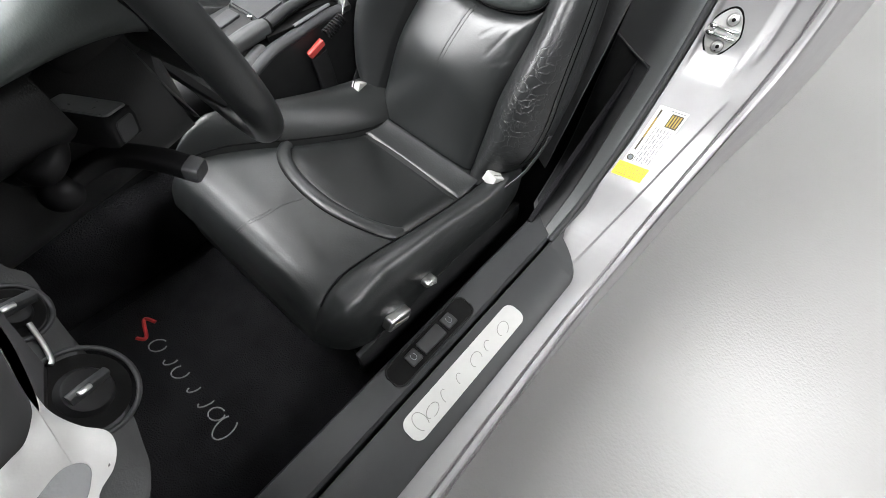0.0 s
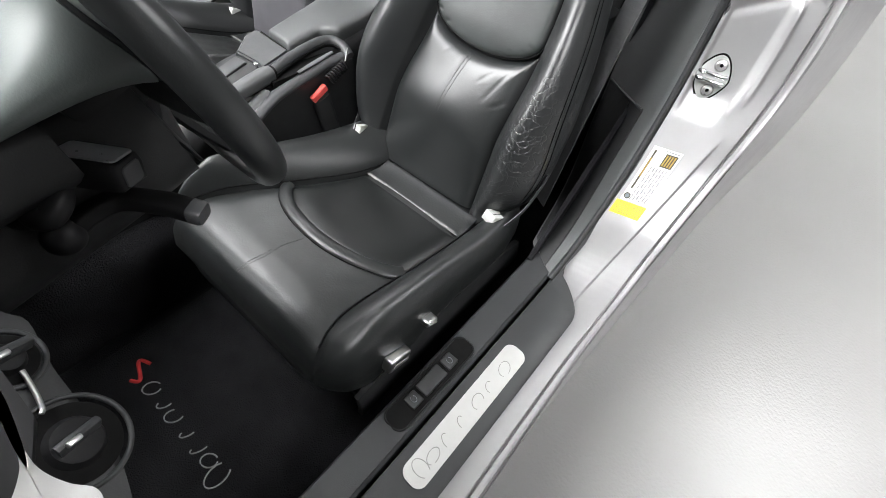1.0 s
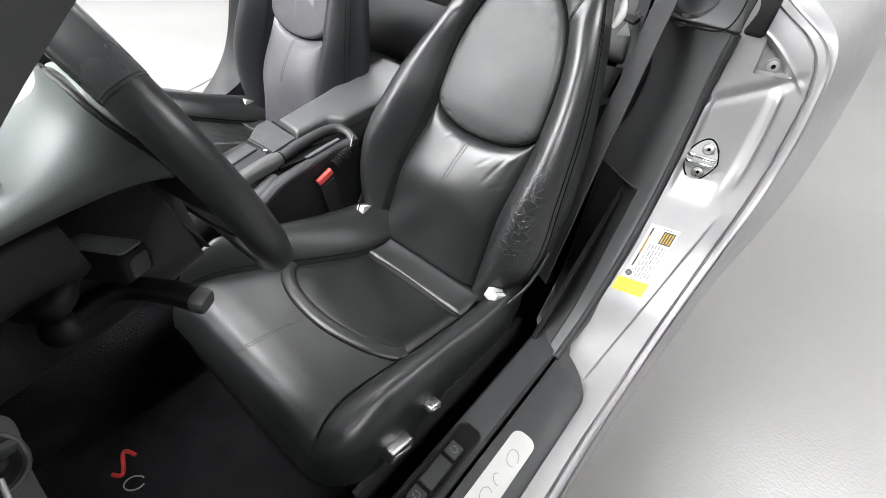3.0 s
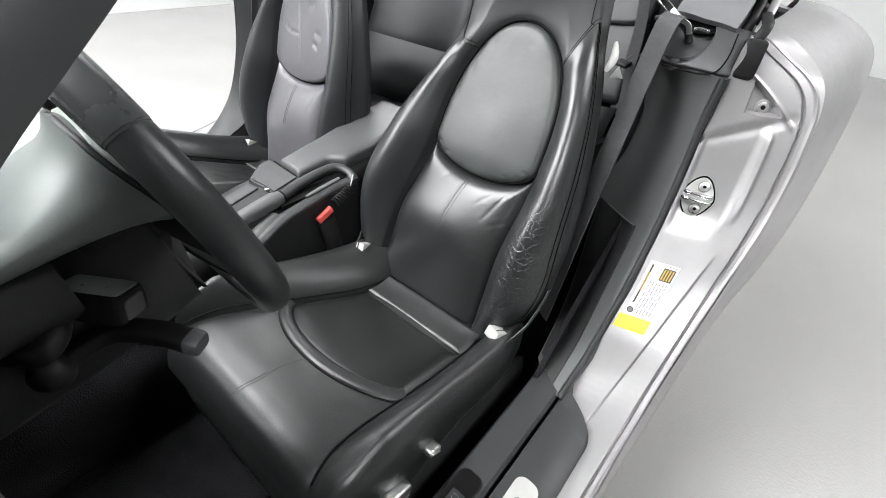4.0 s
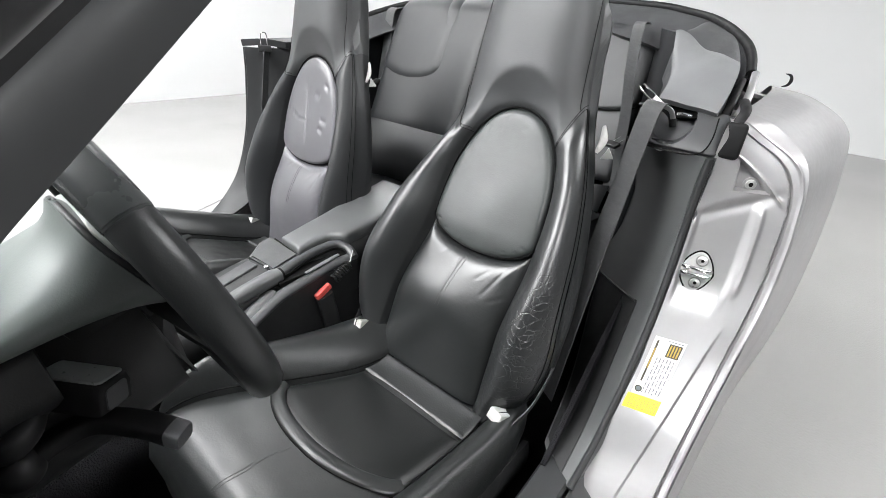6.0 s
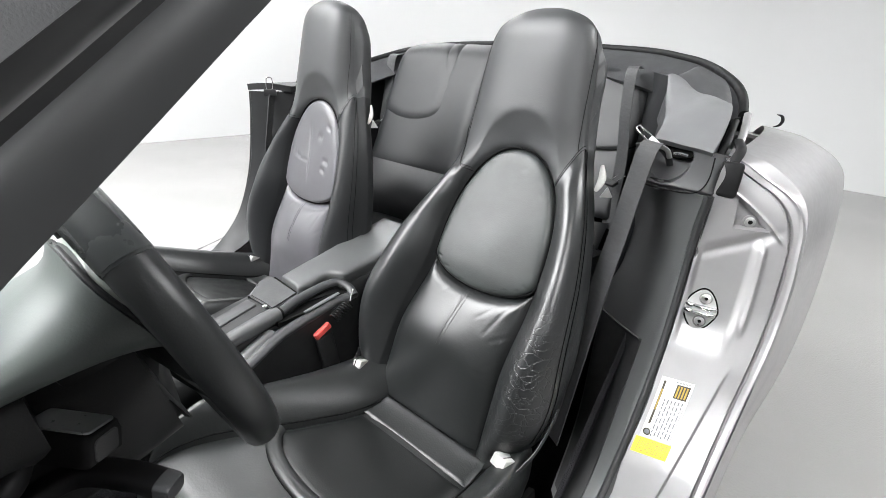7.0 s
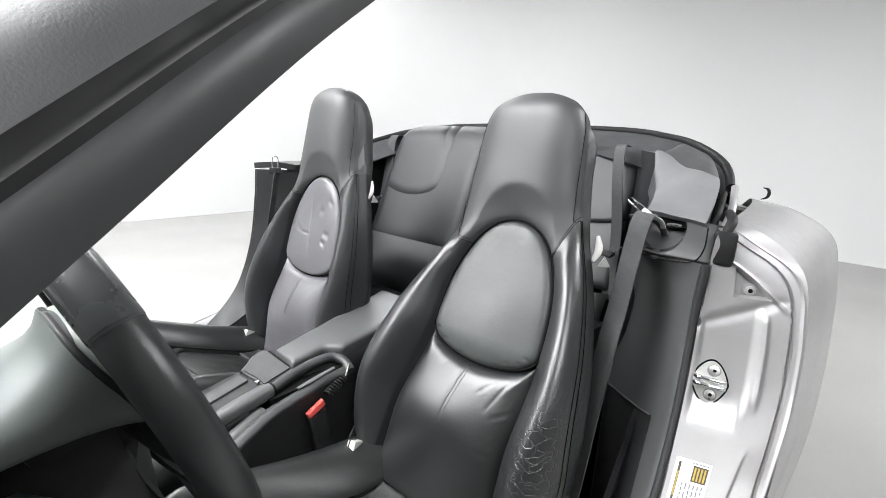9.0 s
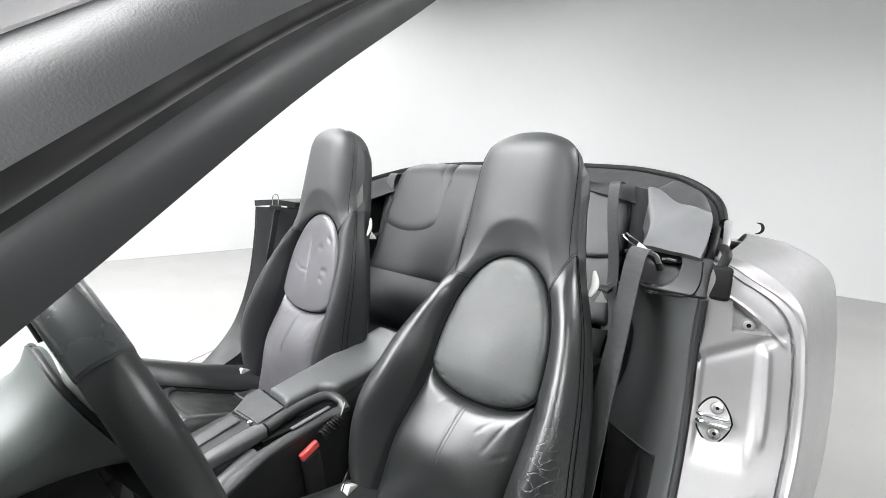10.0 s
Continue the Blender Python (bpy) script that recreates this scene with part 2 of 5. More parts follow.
def block(sx, sy, sz, at=(0, 0, 0), bevel=0.004, seg=3, turn=(0, 0, 0), bm=None):
    own = bmesh.new()
    bmesh.ops.create_cube(own, size=1, matrix=Matrix.Diagonal((sx, sy, sz, 1)))
    if bevel:
        bmesh.ops.bevel(own, geom=own.edges[:], offset=bevel, segments=seg, affect="EDGES", profile=0.5)
    own.transform(pose(*at, *turn))
    if bm is None:
        return own
    me = bpy.data.meshes.new("tmp")
    own.to_mesh(me)
    own.free()
    bm.from_mesh(me)
    bpy.data.meshes.remove(me)
    return bm


def disc(r, depth, m, n=32, bevel=0.002, bm=None, r2=None):
    """A short round post along its own z, with rounded rims."""
    r2 = r if r2 is None else r2
    prof = [(r, 0), (r2, depth - bevel), (r2 - bevel * 0.3, depth - bevel * 0.3), (r2 - bevel, depth)]
    rings = [[m @ Vector((q * math.cos(2 * math.pi * i / n), q * math.sin(2 * math.pi * i / n), z)) for i in range(n)] for q, z in prof]
    return loft(rings, bm=bm)


def frame_at(origin, normal, up=(0, 0, 1)):
    z = Vector(normal).normalized()
    x = Vector(up).cross(z).normalized()
    y = z.cross(x)
    m = Matrix((x, y, z)).transposed().to_4x4()
    m.translation = Vector(origin)
    return m


def plate_shape(outline, thick, m, bevel=0.001, bm=None):
    """A flat plate from a plane outline, lying on the frame m."""
    own = bmesh.new()
    lo = [own.verts.new((x, y, 0)) for x, y in outline]
    f = own.faces.new(lo)
    ext = bmesh.ops.extrude_face_region(own, geom=[f])
    bmesh.ops.translate(own, verts=[v for v in ext["geom"] if isinstance(v, bmesh.types.BMVert)], vec=(0, 0, thick))
    if bevel:
        top = [e for e in own.edges if all(v.co.z > thick * 0.9 for v in e.verts)]
        bmesh.ops.bevel(own, geom=top, offset=bevel, segments=2, affect="EDGES")
    own.transform(m)
    if bm is None:
        return own
    me = bpy.data.meshes.new("tmp")
    own.to_mesh(me)
    own.free()
    bm.from_mesh(me)
    bpy.data.meshes.remove(me)
    return bm


def rounded(w, h, r, n=6):
    out = []
    for cx, cy, a0 in ((w / 2 - r, h / 2 - r, 0), (-w / 2 + r, h / 2 - r, 90), (-w / 2 + r, -h / 2 + r, 180), (w / 2 - r, -h / 2 + r, 270)):
        for i in range(n + 1):
            a = radians(a0 + 90 * i / n)
            out.append((cx + r * math.cos(a), cy + r * math.sin(a)))
    return out


# ---- the studio ----
XR, XL, YB, YF, ZC = 5.05, -5.0, -6.3, 6.0, 4.3
tagged(mesh_object("floor", block(XR - XL + 0.4, YF - YB + 0.4, 0.2, ((XR + XL) / 2, (YF + YB) / 2, -0.1), 0), M_FLOOR),
       "pale grey glossy epoxy studio floor with fine ripples", "floor", kind="structure")
tagged(mesh_object("ceiling", block(XR - XL + 0.4, YF - YB + 0.4, 0.2, ((XR + XL) / 2, (YF + YB) / 2, ZC + 0.1), 0), M_CEIL),
       "plain pale grey studio ceiling", "ceiling", kind="structure")
CR = 2.6
corner = [(XR, YF), (XR, YB + CR)] + [(XR - CR + CR * math.cos(a), YB + CR - CR * math.sin(a)) for a in np.linspace(0, math.pi / 2, 25)[1:]] + [(XL, YB)]
bm = bmesh.new()
inner = [(x, y) for x, y in corner]
outer = [(x + 0.2, y - 0.2) for x, y in corner]
rings = [[(ix, iy, 0), (ox, oy, 0), (ox, oy, ZC), (ix, iy, ZC)] for (ix, iy), (ox, oy) in zip(inner, outer)]
_ = tagged(mesh_object("wall_back", loft(rings), M_WALL), "seamless white studio wall meeting the pale floor", "wall", kind="structure")
# unseen walls, added dark to deepen the contrast on the seats
tagged(mesh_object("wall_left", block(0.2, YF - YB + 0.2, ZC, (XL - 0.1, (YF + YB) / 2, ZC / 2), 0), M_DARKWALL), "unseen charcoal wall added to darken reflections in the leather", "wall", kind="structure")
tagged(mesh_object("wall_front", block(XR - XL, 0.2, ZC, ((XR + XL) / 2, YF + 0.1, ZC / 2), 0), M_DARKWALL), "unseen charcoal wall added to darken reflections in the leather", "wall", kind="structure")


def ceiling_light(x, y, z, sx, sy, rx=0.0, ry=0.0):
    t = thing("ceiling_light", "large white softbox light panel hung from the ceiling, switched on", "ceiling light", pose(x, y, z, rx, ry, 0), "studio ceiling lights")
    fr = bmesh.new()
    for a, b, c, d in ((sx + 0.06, 0.05, 0, sy / 2 + 0.005), (sx + 0.06, 0.05, 0, -sy / 2 - 0.005), (0.05, sy - 0.04, sx / 2 + 0.005, 0), (0.05, sy - 0.04, -sx / 2 - 0.005, 0)):
        block(a, b, 0.08, (c, d, -0.04), 0.004, bm=fr)
    block(sx, sy, 0.02, (0, 0, -0.01), 0, bm=fr)
    part("frame", fr, M_CEIL, t)
    part("diffuser", block(sx - 0.05, sy - 0.05, 0.02, (0, 0, -0.05), 0.003), M_GLOW, t, "glowing white diffuser")
    back = t.matrix_basis.inverted()
    for k in (-0.3, 0.3):
        foot = t.matrix_basis @ Vector((k * sx, 0, 0))
        part("hanger", sweep([back @ foot, back @ Vector((foot.x, foot.y, ZC))], 0.012, n=8), M_METAL, t, "thin metal hanger rod")


for args in ((-2.7, -2.2, 3.2, 1.2, 2.0), (-2.8, 2.0, 3.2, 1.2, 2.0), (0.7, 1.5, 3.0, 1.8, 2.2), (2.9, 3.7, 2.9, 1.9, 1.9, -30, 28), (2.5, 0.4, 3.3, 0.9, 1.7), (3.3, -2.9, 4.15, 1.2, 2.0)):
    ceiling_light(*args)

# ---- the car body ----
car = thing("car", "silver open-top sports car with its doors open and the roof folded", "car")
ST = [  # rear edge of the door opening: inner edge, outer lip
    ((-0.735, 1.15, 0.352), (-0.868, 1.15, 0.335)),
    ((-0.735, 0.60, 0.352), (-0.868, 0.60, 0.335)),
    ((-0.735, 0.10, 0.352), (-0.864, 0.10, 0.335)),
    ((-0.735, -0.11, 0.362), (-0.869, -0.13, 0.365)),
    ((-0.745, -0.215, 0.47), (-0.875, -0.25, 0.47)),
    ((-0.745, -0.30, 0.58), (-0.883, -0.34, 0.58)),
    ((-0.740, -0.365, 0.70), (-0.889, -0.405, 0.70)),
    ((-0.734, -0.395, 0.82), (-0.882, -0.44, 0.82)),
    ((-0.732, -0.405, 0.90), (-0.860, -0.462, 0.91)),
    ((-0.733, -0.405, 0.945), (-0.800, -0.475, 0.960)),
    ((-0.735, -0.42, 0.965), (-0.742, -0.48, 0.978)),
]
NS = 110
SI, SO = spline([a for a, b in ST], NS), spline([b for a, b in ST], NS)


def step(e0, e1, x):
    t = min(1.0, max(0.0, (x - e0) / (e1 - e0)))
    return t * t * (3 - 2 * t)


CHANNEL = smooth_table([0, .68, .72, .75, .786, .82, .85, 1.0], [.87, .875, .87, .845, .78, .67, .55, .20])
LIP = smooth_table([0, .70, .756, .79, .82, .85, 1.0], [.985, .985, .975, .935, .86, .76, .45])


def jamb_point(s, q, lift=0.0):
    """The painted door jamb: s along the opening, q from the trim to the lip."""
    k = s * NS
    j = min(int(k), NS - 1)
    f = k - j
    a, b = SI[j] * (1 - f) + SI[j + 1] * f, SO[j] * (1 - f) + SO[j + 1] * f
    t = SI[j + 1] - SI[j]
    t = t / np.linalg.norm(t)
    n = np.cross(b - a, t)
    n = n / np.linalg.norm(n)
    d = 0.0
    # long ridge along the sill that fades out under the striker
    r = 0.52 + 0.96 * (s - 0.35)
    if s < 0.56:
        d -= 0.0045 * step(r - 0.012, r + 0.030, q) * step(0.545, 0.49, s)
    # narrow double channel, then the rolled lip, both turning inwards at the top
    g, e = CHANNEL(s), LIP(s)
    d -= 0.006 * step(g - 0.020, g - 0.008, q) * step(g + 0.022, g + 0.010, q)
    d += 0.0022 * math.exp(-((q - g) / 0.006) ** 2)
    d += 0.0035 * math.exp(-((q - e + 0.022) / 0.016) ** 2)
    # pressed panel round the striker, with a raised rib beside it
    top = 0.690 + 0.074 * q
    d -= 0.006 * step(0.540, 0.602, s) * step(top + 0.012, top - 0.022, s) * step(0.62, 0.52, q) * step(0.02, 0.09, q)
    d += 0.0055 * step(0.575, 0.61, s) * step(0.722, 0.700, s) * math.exp(-((q - 0.665 + 0.25 * (s - 0.60)) / 0.030) ** 2)
    # soft trough under the triangular pocket
    d -= 0.004 * math.exp(-((s - top + 0.008) / 0.009) ** 2) * step(0.85, 0.70, q)
    # triangular pocket with a raised rim along its long side
    if s > 0.70:
        edge = (1 - (s - 0.738) / 0.070 - (q - 0.30) / 0.39)
        tri = min((s - 0.738) / 0.005, (q - 0.295) / 0.025, edge * 9)
        d -= 0.012 * step(0.0, 1.0, tri)
        d += 0.005 * math.exp(-((edge + 0.06) / 0.06) ** 2) * step(0.715, 0.735, s) * step(0.86, 0.82, s) * step(0.20, 0.28, q)
    return a * (1 - q) + b * q + n * (d + lift), n


jm = sheet(lambda u, v: jamb_point(0.25 * u / 0.15 if u < 0.15 else 0.25 + 0.75 * (u - 0.15) / 0.85, v)[0], 330, 130)
part("door_jamb", jm, M_PAINT, car, "silver painted door jamb and sill edge")

SK = [  # the skin behind the lip, station by station, at three lengths
    ((-0.872, 1.15, 0.24), (-0.866, 1.15, 0.16), (-0.82, 1.15, 0.13), (-0.72, 1.15, 0.13)),
    ((-0.872, 0.60, 0.24), (-0.866, 0.60, 0.16), (-0.82, 0.60, 0.13), (-0.72, 0.60, 0.13)),
    ((-0.870, 0.10, 0.24), (-0.866, 0.10, 0.16), (-0.82, 0.10, 0.13), (-0.72, 0.10, 0.13)),
    ((-0.900, -0.40, 0.30), (-0.918, -0.66, 0.22), (-0.91, -0.69, 0.18), (-0.80, -0.69, 0.16)),
    ((-0.905, -0.50, 0.46), (-0.955, -0.82, 0.46), (-0.955, -1.30, 0.64), (-0.85, -1.85, 0.46)),
    ((-0.915, -0.55, 0.59), (-0.958, -0.86, 0.59), (-0.950, -1.30, 0.70), (-0.84, -1.85, 0.58)),
    ((-0.917, -0.60, 0.71), (-0.952, -0.90, 0.71), (-0.930, -1.30, 0.76), (-0.82, -1.85, 0.67)),
    ((-0.908, -0.62, 0.825), (-0.938, -0.92, 0.825), (-0.900, -1.30, 0.82), (-0.79, -1.85, 0.73)),
    ((-0.884, -0.64, 0.915), (-0.912, -0.92, 0.920), (-0.865, -1.30, 0.88), (-0.74, -1.85, 0.78)),
    ((-0.826, -0.66, 0.968), (-0.835, -0.86, 0.975), (-0.800, -1.30, 0.935), (-0.68, -1.85, 0.81)),
    ((-0.748, -0.66, 0.985), (-0.745, -0.84, 0.99), (-0.700, -1.30, 0.955), (-0.60, -1.85, 0.82)),
]
sk = np.array([[o, *r] for (i, o), r in zip(ST, SK)], float)
along = np.array([spline(sk[:, c], 90) for c in range(5)])


def skin(u, v):
    col = spline(along[:, int(round(u * 90))], 40)
    return col[int(round(v * 40))]


part("rear_fender", sheet(skin, 90, 40), M_PAINT, car, "silver metallic rear fender with a rounded shoulder")
part("rear_deck", sheet(lambda u, v: Vector((-0.735 + 1.47 * u + (0.5 - u) * 0.26 * v, -1.10 - 0.76 * v, 0.935 - 0.13 * v * v + 0.075 * math.sin(math.pi * u))), 30, 12, 0.01), M_PAINT, car, "silver rear deck lid")
part("tail", sheet(lambda u, v: Vector((-0.84 + 1.68 * u, -1.85 - 0.12 * math.sin(math.pi * u), 0.82 - 0.55 * v)), 20, 8, 0.01), M_PAINT, car, "silver tail panel")
part("belt_line_edge", sweep([(-0.736, -0.478, 0.962), (-0.735, -0.54, 0.995), (-0.724, -0.63, 1.030)], 0.014, 0.010, steps=14, n=12), M_PAINT, car, "pale painted edge beside the roof seal")
# passenger side: plain mirror of the fender and sill
part("rear_fender", sheet(lambda u, v: skin(u, v) * np.array([-1, 1, 1]) - np.array([0, 0.22 * step(0.25, 0.4, u), 0]), 90, 40), M_PAINT, car, "silver metallic rear fender with a rounded shoulder")
part("door_jamb", sheet(lambda u, v: jamb_point(u, v)[0] * np.array([-1, 1, 1]) - np.array([0, 0.22 * step(0.25, 0.4, u), 0]), 150, 40), M_PAINT, car, "silver painted door jamb and sill edge")

# under the carpet
part("floor_pan", block(1.46, 2.6, 0.05, (0, -0.12, 0.155), 0.01), M_CARPET, car, "black carpeted floor pan")
part("tunnel", block(0.22, 2.0, 0.22, (-0.01, -0.05, 0.285), 0.05, 4), M_CARPET, car, "black carpeted centre tunnel")
part("bulkhead", block(1.46, 0.05, 0.72, (0, 1.13, 0.52), 0.01), M_CARPET, car, "black footwell bulkhead")
part("scuttle", block(1.5, 0.4, 0.05, (0, 0.96, 0.90), 0.02), M_PLASTIC, car)
part("front_wing", sheet(lambda u, v: Vector((-0.86 + 0.06 * v + 0.20 * u * u, 1.15 + 1.05 * u, 0.30 + 0.62 * v - 0.16 * u * u)), 12, 8, 0.01), M_PAINT, car, "silver front wing")
part("front_wing", sheet(lambda u, v: Vector((0.86 - 0.06 * v - 0.20 * u * u, 1.15 + 1.05 * u, 0.30 + 0.62 * v - 0.16 * u * u)), 12, 8, 0.01), M_PAINT, car, "silver front wing")
part("bonnet", sheet(lambda u, v: Vector(((1.6 * u - 0.8) * (1 - 0.25 * v * v), 1.15 + 1.05 * v + 0.22 * v * math.sin(math.pi * u), 0.92 - 0.16 * v * v - 0.36 * max(0.0, (v - 0.8) / 0.2) ** 2 + 0.03 * math.sin(math.pi * u) * (1 - v))), 24, 24, 0.01), M_PAINT, car, "silver bonnet")
HINGE = pose(-0.84, 1.06, 0.0, 0, 0, -45)      # the driver's door, open on its hinge out of view, angled to shade the dash
def door_skin(u, v):
    return HINGE @ Vector((-0.055 - 0.045 * math.sin(math.pi * min(1, v * 1.1)) + 0.03 * v * v, -0.01 - 1.14 * u + 0.10 * u * (1 - v) ** 2, 0.24 + 0.70 * v))
def door_lining(u, v):
    y = -0.01 - 1.13 * u + 0.10 * u * (1 - v) ** 2
    pad = 0.030 * step(0.36, 0.46, v) * step(0.66, 0.56, v) * step(0.02, 0.25, u)
    return HINGE @ Vector((0.045 + pad - 0.02 * v, y, 0.25 + 0.68 * v))
door = part("door", sheet(door_skin, 40, 24, 0.012), M_PAINT, car, "unseen silver door standing open, angled to shade the dash")
part("lining", sheet(door_lining, 40, 40, 0.05), M_PLASTIC, door, "black door lining with a padded armrest")
part("door_edge", sweep([HINGE @ Vector((-0.02, -1.14 + 0.10 * (1 - v) ** 2, 0.25 + 0.68 * v)) for v in np.linspace(0, 1, 12)], 0.075, 0.012, n=12, power=4), M_PAINT, door)
for wx, wy in ((-0.78, 1.40), (0.78, 1.40), (-0.79, -0.98), (0.79, -0.98)):
    d = 1 if wx > 0 else -1
    wheel = part("wheel", disc(0.23, 0.17, pose(wx - d * 0.09, wy, 0.32, 0, 90 * d, 0), 40, 0.01), M_METAL, car, "silver alloy wheel")
    prof = [(0.235, -0.1), (0.30, -0.11), (0.32, -0.09), (0.32, 0.09), (0.30, 0.11), (0.235, 0.1)]
    rings = [[(wx + x, wy + r * math.cos(a), 0.32 + r * math.sin(a)) for r, x in prof] for a in np.linspace(0, 2 * math.pi, 41)]
    part("tyre", loft(rings, cap=False), M_TYRE, wheel, "black rubber tyre")

# sill covers in the driver's doorway
sill = thing("sill_cover", "dark grey plastic door sill cover along the doorway", "sill cover")
SX = [(-0.815, 0.352), (-0.8165, 0.359), (-0.811, 0.364), (-0.78, 0.367), (-0.742, 0.372), (-0.736, 0.370), (-0.733, 0.358), (-0.733, 0.34), (-0.815, 0.34)]


def sill_ring(y):
    # the rear end is cut off round
    e = max(0.0, (-0.02 - y) / 0.085)
    out = []
    for x, z in SX:
        if x < -0.737:
            x = -0.737 + (x + 0.737) * (1 - 0.9 * e ** 2.2)
        out.append((x, y - 0.04 * (1 if x > -0.74 else 0) * e, z + 0.004 * e))
    return out


part("outer_cover", loft([sill_ring(y) for y in list(np.linspace(1.10, 0.0, 24)) + list(np.linspace(-0.01, -0.105, 14))]), M_TRIM, sill)
IX = [(-0.729, 0.345), (-0.729, 0.372), (-0.724, 0.378), (-0.69, 0.380), (-0.674, 0.376), (-0.668, 0.362), (-0.668, 0.20), (-0.729, 0.20)]
SLOT = (0.152, 0.342)
part("inner_cover", loft([[(x, y, z) for x, z in IX] for y in np.linspace(1.10, -0.14, 12)]), M_TRIM, sill)
# recessed tray with two release levers
cy = sum(SLOT) / 2
m = pose(-0.699, cy, 0.3805)
tray = part("lever_tray", plate_shape(rounded(0.040, 0.190, 0.014), 0.0006, m, 0), M_SEAM, sill, "black recessed tray for two release levers")
rim = [(x, y) for x, y in rounded(0.041, 0.192, 0.015)]
part("tray_rim", sweep([m @ Vector((x, y, 0.0004)) for x, y in rim], 0.0035, n=8, closed=True), M_RUBBER, tray)
for ly in (cy - 0.044, cy + 0.044):
    lever = part("release_lever", block(0.024, 0.024, 0.007, (-0.699, ly, 0.3840), 0.003), M_PLASTIC, tray, "black release lever with a small grey symbol")
    part("symbol", sweep([(-0.699 + 0.006 * math.cos(a), ly + 0.0045 * math.sin(a), 0.3888) for a in np.linspace(0.4, 5.6, 14)], 0.0012, n=6), M_PRINT, lever)
part("tray_bridge", block(0.026, 0.052, 0.006, (-0.699, cy, 0.383), 0.002), M_PLASTIC, tray)

# aluminium tread plate with script
plate = thing("tread_plate", "satin aluminium tread plate with engraved script on the sill", "tread plate")
PM = pose(-0.773, 0.238, 0.3685, 0, -5, 0) @ pose(0, 0, 0, 0, 0, 90)
part("plate", plate_shape(rounded(0.285, 0.042, 0.016, 8), 0.003, PM, 0.001), M_PLATE, plate)
PLATE_SCRIPT = PM


# ---- fittings on the door jamb ----
def on_jamb(s, q, lift=0.0):
    p, n = jamb_point(s, q, lift)
    tx = np.array(jamb_point(min(1, s + 0.01), q)[0]) - np.array(jamb_point(s - 0.01, q)[0])
    n = Vector(n)
    if n.y < 0 and n.z < 0:
        n = -n
    if n.y < 0:
        n = -n
    return frame_at(p, n, Vector(tx))


striker = thing("door_striker", "chrome door striker loop with two screws on the jamb", "door striker")
mk = on_jamb(0.606, 0.215, 0.001)
out = [(0.0265 * math.cos(a) * (1 - 0.25 * abs(math.sin(a))), 0.0365 * math.sin(a)) for a in np.linspace(0, 2 * math.pi, 33)[:-1]]
part("base_plate", plate_shape(out, 0.005, mk, 0.002), M_STEEL, striker, "plated steel base plate")
part("base_gasket", plate_shape([(x * 1.12, y * 1.09) for x, y in out], 0.0018, mk, 0), M_SEAM, striker, "thin black gasket")
for sy in (-0.021, 0.021):
    part("screw_well", disc(0.0108, 0.0006, mk @ pose(0.003, sy, 0.005), 24, 0.0002), M_ENGRAVE, striker)
    screw = part("screw", disc(0.0082, 0.004, mk @ pose(0.003, sy, 0.005), 20, 0.001), M_METAL, striker)
    part("socket", disc(0.0032, 0.0012, mk @ pose(0.003, sy, 0.009), 6, 0.0003), M_SEAM, screw)
for sy in (-0.0055, 0.0055):
    part("loop_rail", sweep([mk @ Vector((x, sy, z)) for x, z in ((0.019, 0.003), (0.019, 0.019), (0.012, 0.026), (-0.016, 0.026), (-0.024, 0.019), (-0.024, 0.003))], 0.0075, 0.0075, n=10, steps=24), M_CHROME, striker)
part("loop_web", block(0.030, 0.006, 0.004, (0, 0, 0), 0.001), M_STEEL, striker).matrix_basis = mk @ pose(-0.002, 0, 0.0245)

recess = thing("jamb_screw", "chrome screw in the triangular pocket of the jamb", "screw")
mt = on_jamb(0.752, 0.47, 0.001)
sc = part("screw", disc(0.0085, 0.003, mt, 20, 0.001), M_STEEL, recess, "dark-centred screw")
part("washer", disc(0.0125, 0.0012, mt, 24, 0.0004), M_PAINT, sc)
part("socket", disc(0.0040, 0.0006, mt @ pose(0, 0, 0.003), 6, 0.0003), M_SEAM, sc)

# ---- label on the jamb ----
sticker = thing("information_label", "white and yellow printed tyre information sticker on the jamb", "label")


def label_patch(name, x0, x1, y0, y1, lift, mat, label="", bm=None, nx=6, ny=10):
    """A printed piece that follows the jamb; x and y run over the label from 0 to 1."""
    f = lambda u, v: jamb_point(0.424 + 0.083 * (y0 + (y1 - y0) * v), 0.062 + 0.37 * (x0 + (x1 - x0) * u), lift)[0]
    b = sheet(f, nx, ny, 0.0003, bm=bm)
    return part(name, b, mat, sticker, label) if bm is None else None


label_patch("white_sheet", 0, 1, 0, 1, 0.0008, M_LABEL)
label_patch("yellow_sheet", -0.09, 1.06, -0.250, -0.01, 0.0008, M_YELLOW, "yellow lower sheet")
label_patch("dark_square", 0.52, 0.93, 0.70, 0.93, 0.0012, M_INK, "dark printed square")
for i in range(4):
    label_patch("square_bar", 0.56 + 0.09 * i, 0.61 + 0.09 * i, 0.72, 0.91, 0.0016, M_OCHRE, nx=1, ny=4)
label_patch("dark_strip", 0.10, 0.17, 0.22, 0.94, 0.0012, M_INK, "dark printed strip")
label_patch("strip_print", 0.115, 0.155, 0.45, 0.80, 0.0016, M_OCHRE)
p, n = jamb_point(0.424 + 0.083 * 0.09, 0.062 + 0.37 * 0.16, 0.0012)
part("seal_mark", disc(0.0062, 0.0006, frame_at(p, n if n[1] > 0 else -n), 24, 0.0002), M_INK, sticker, "round dark mark")
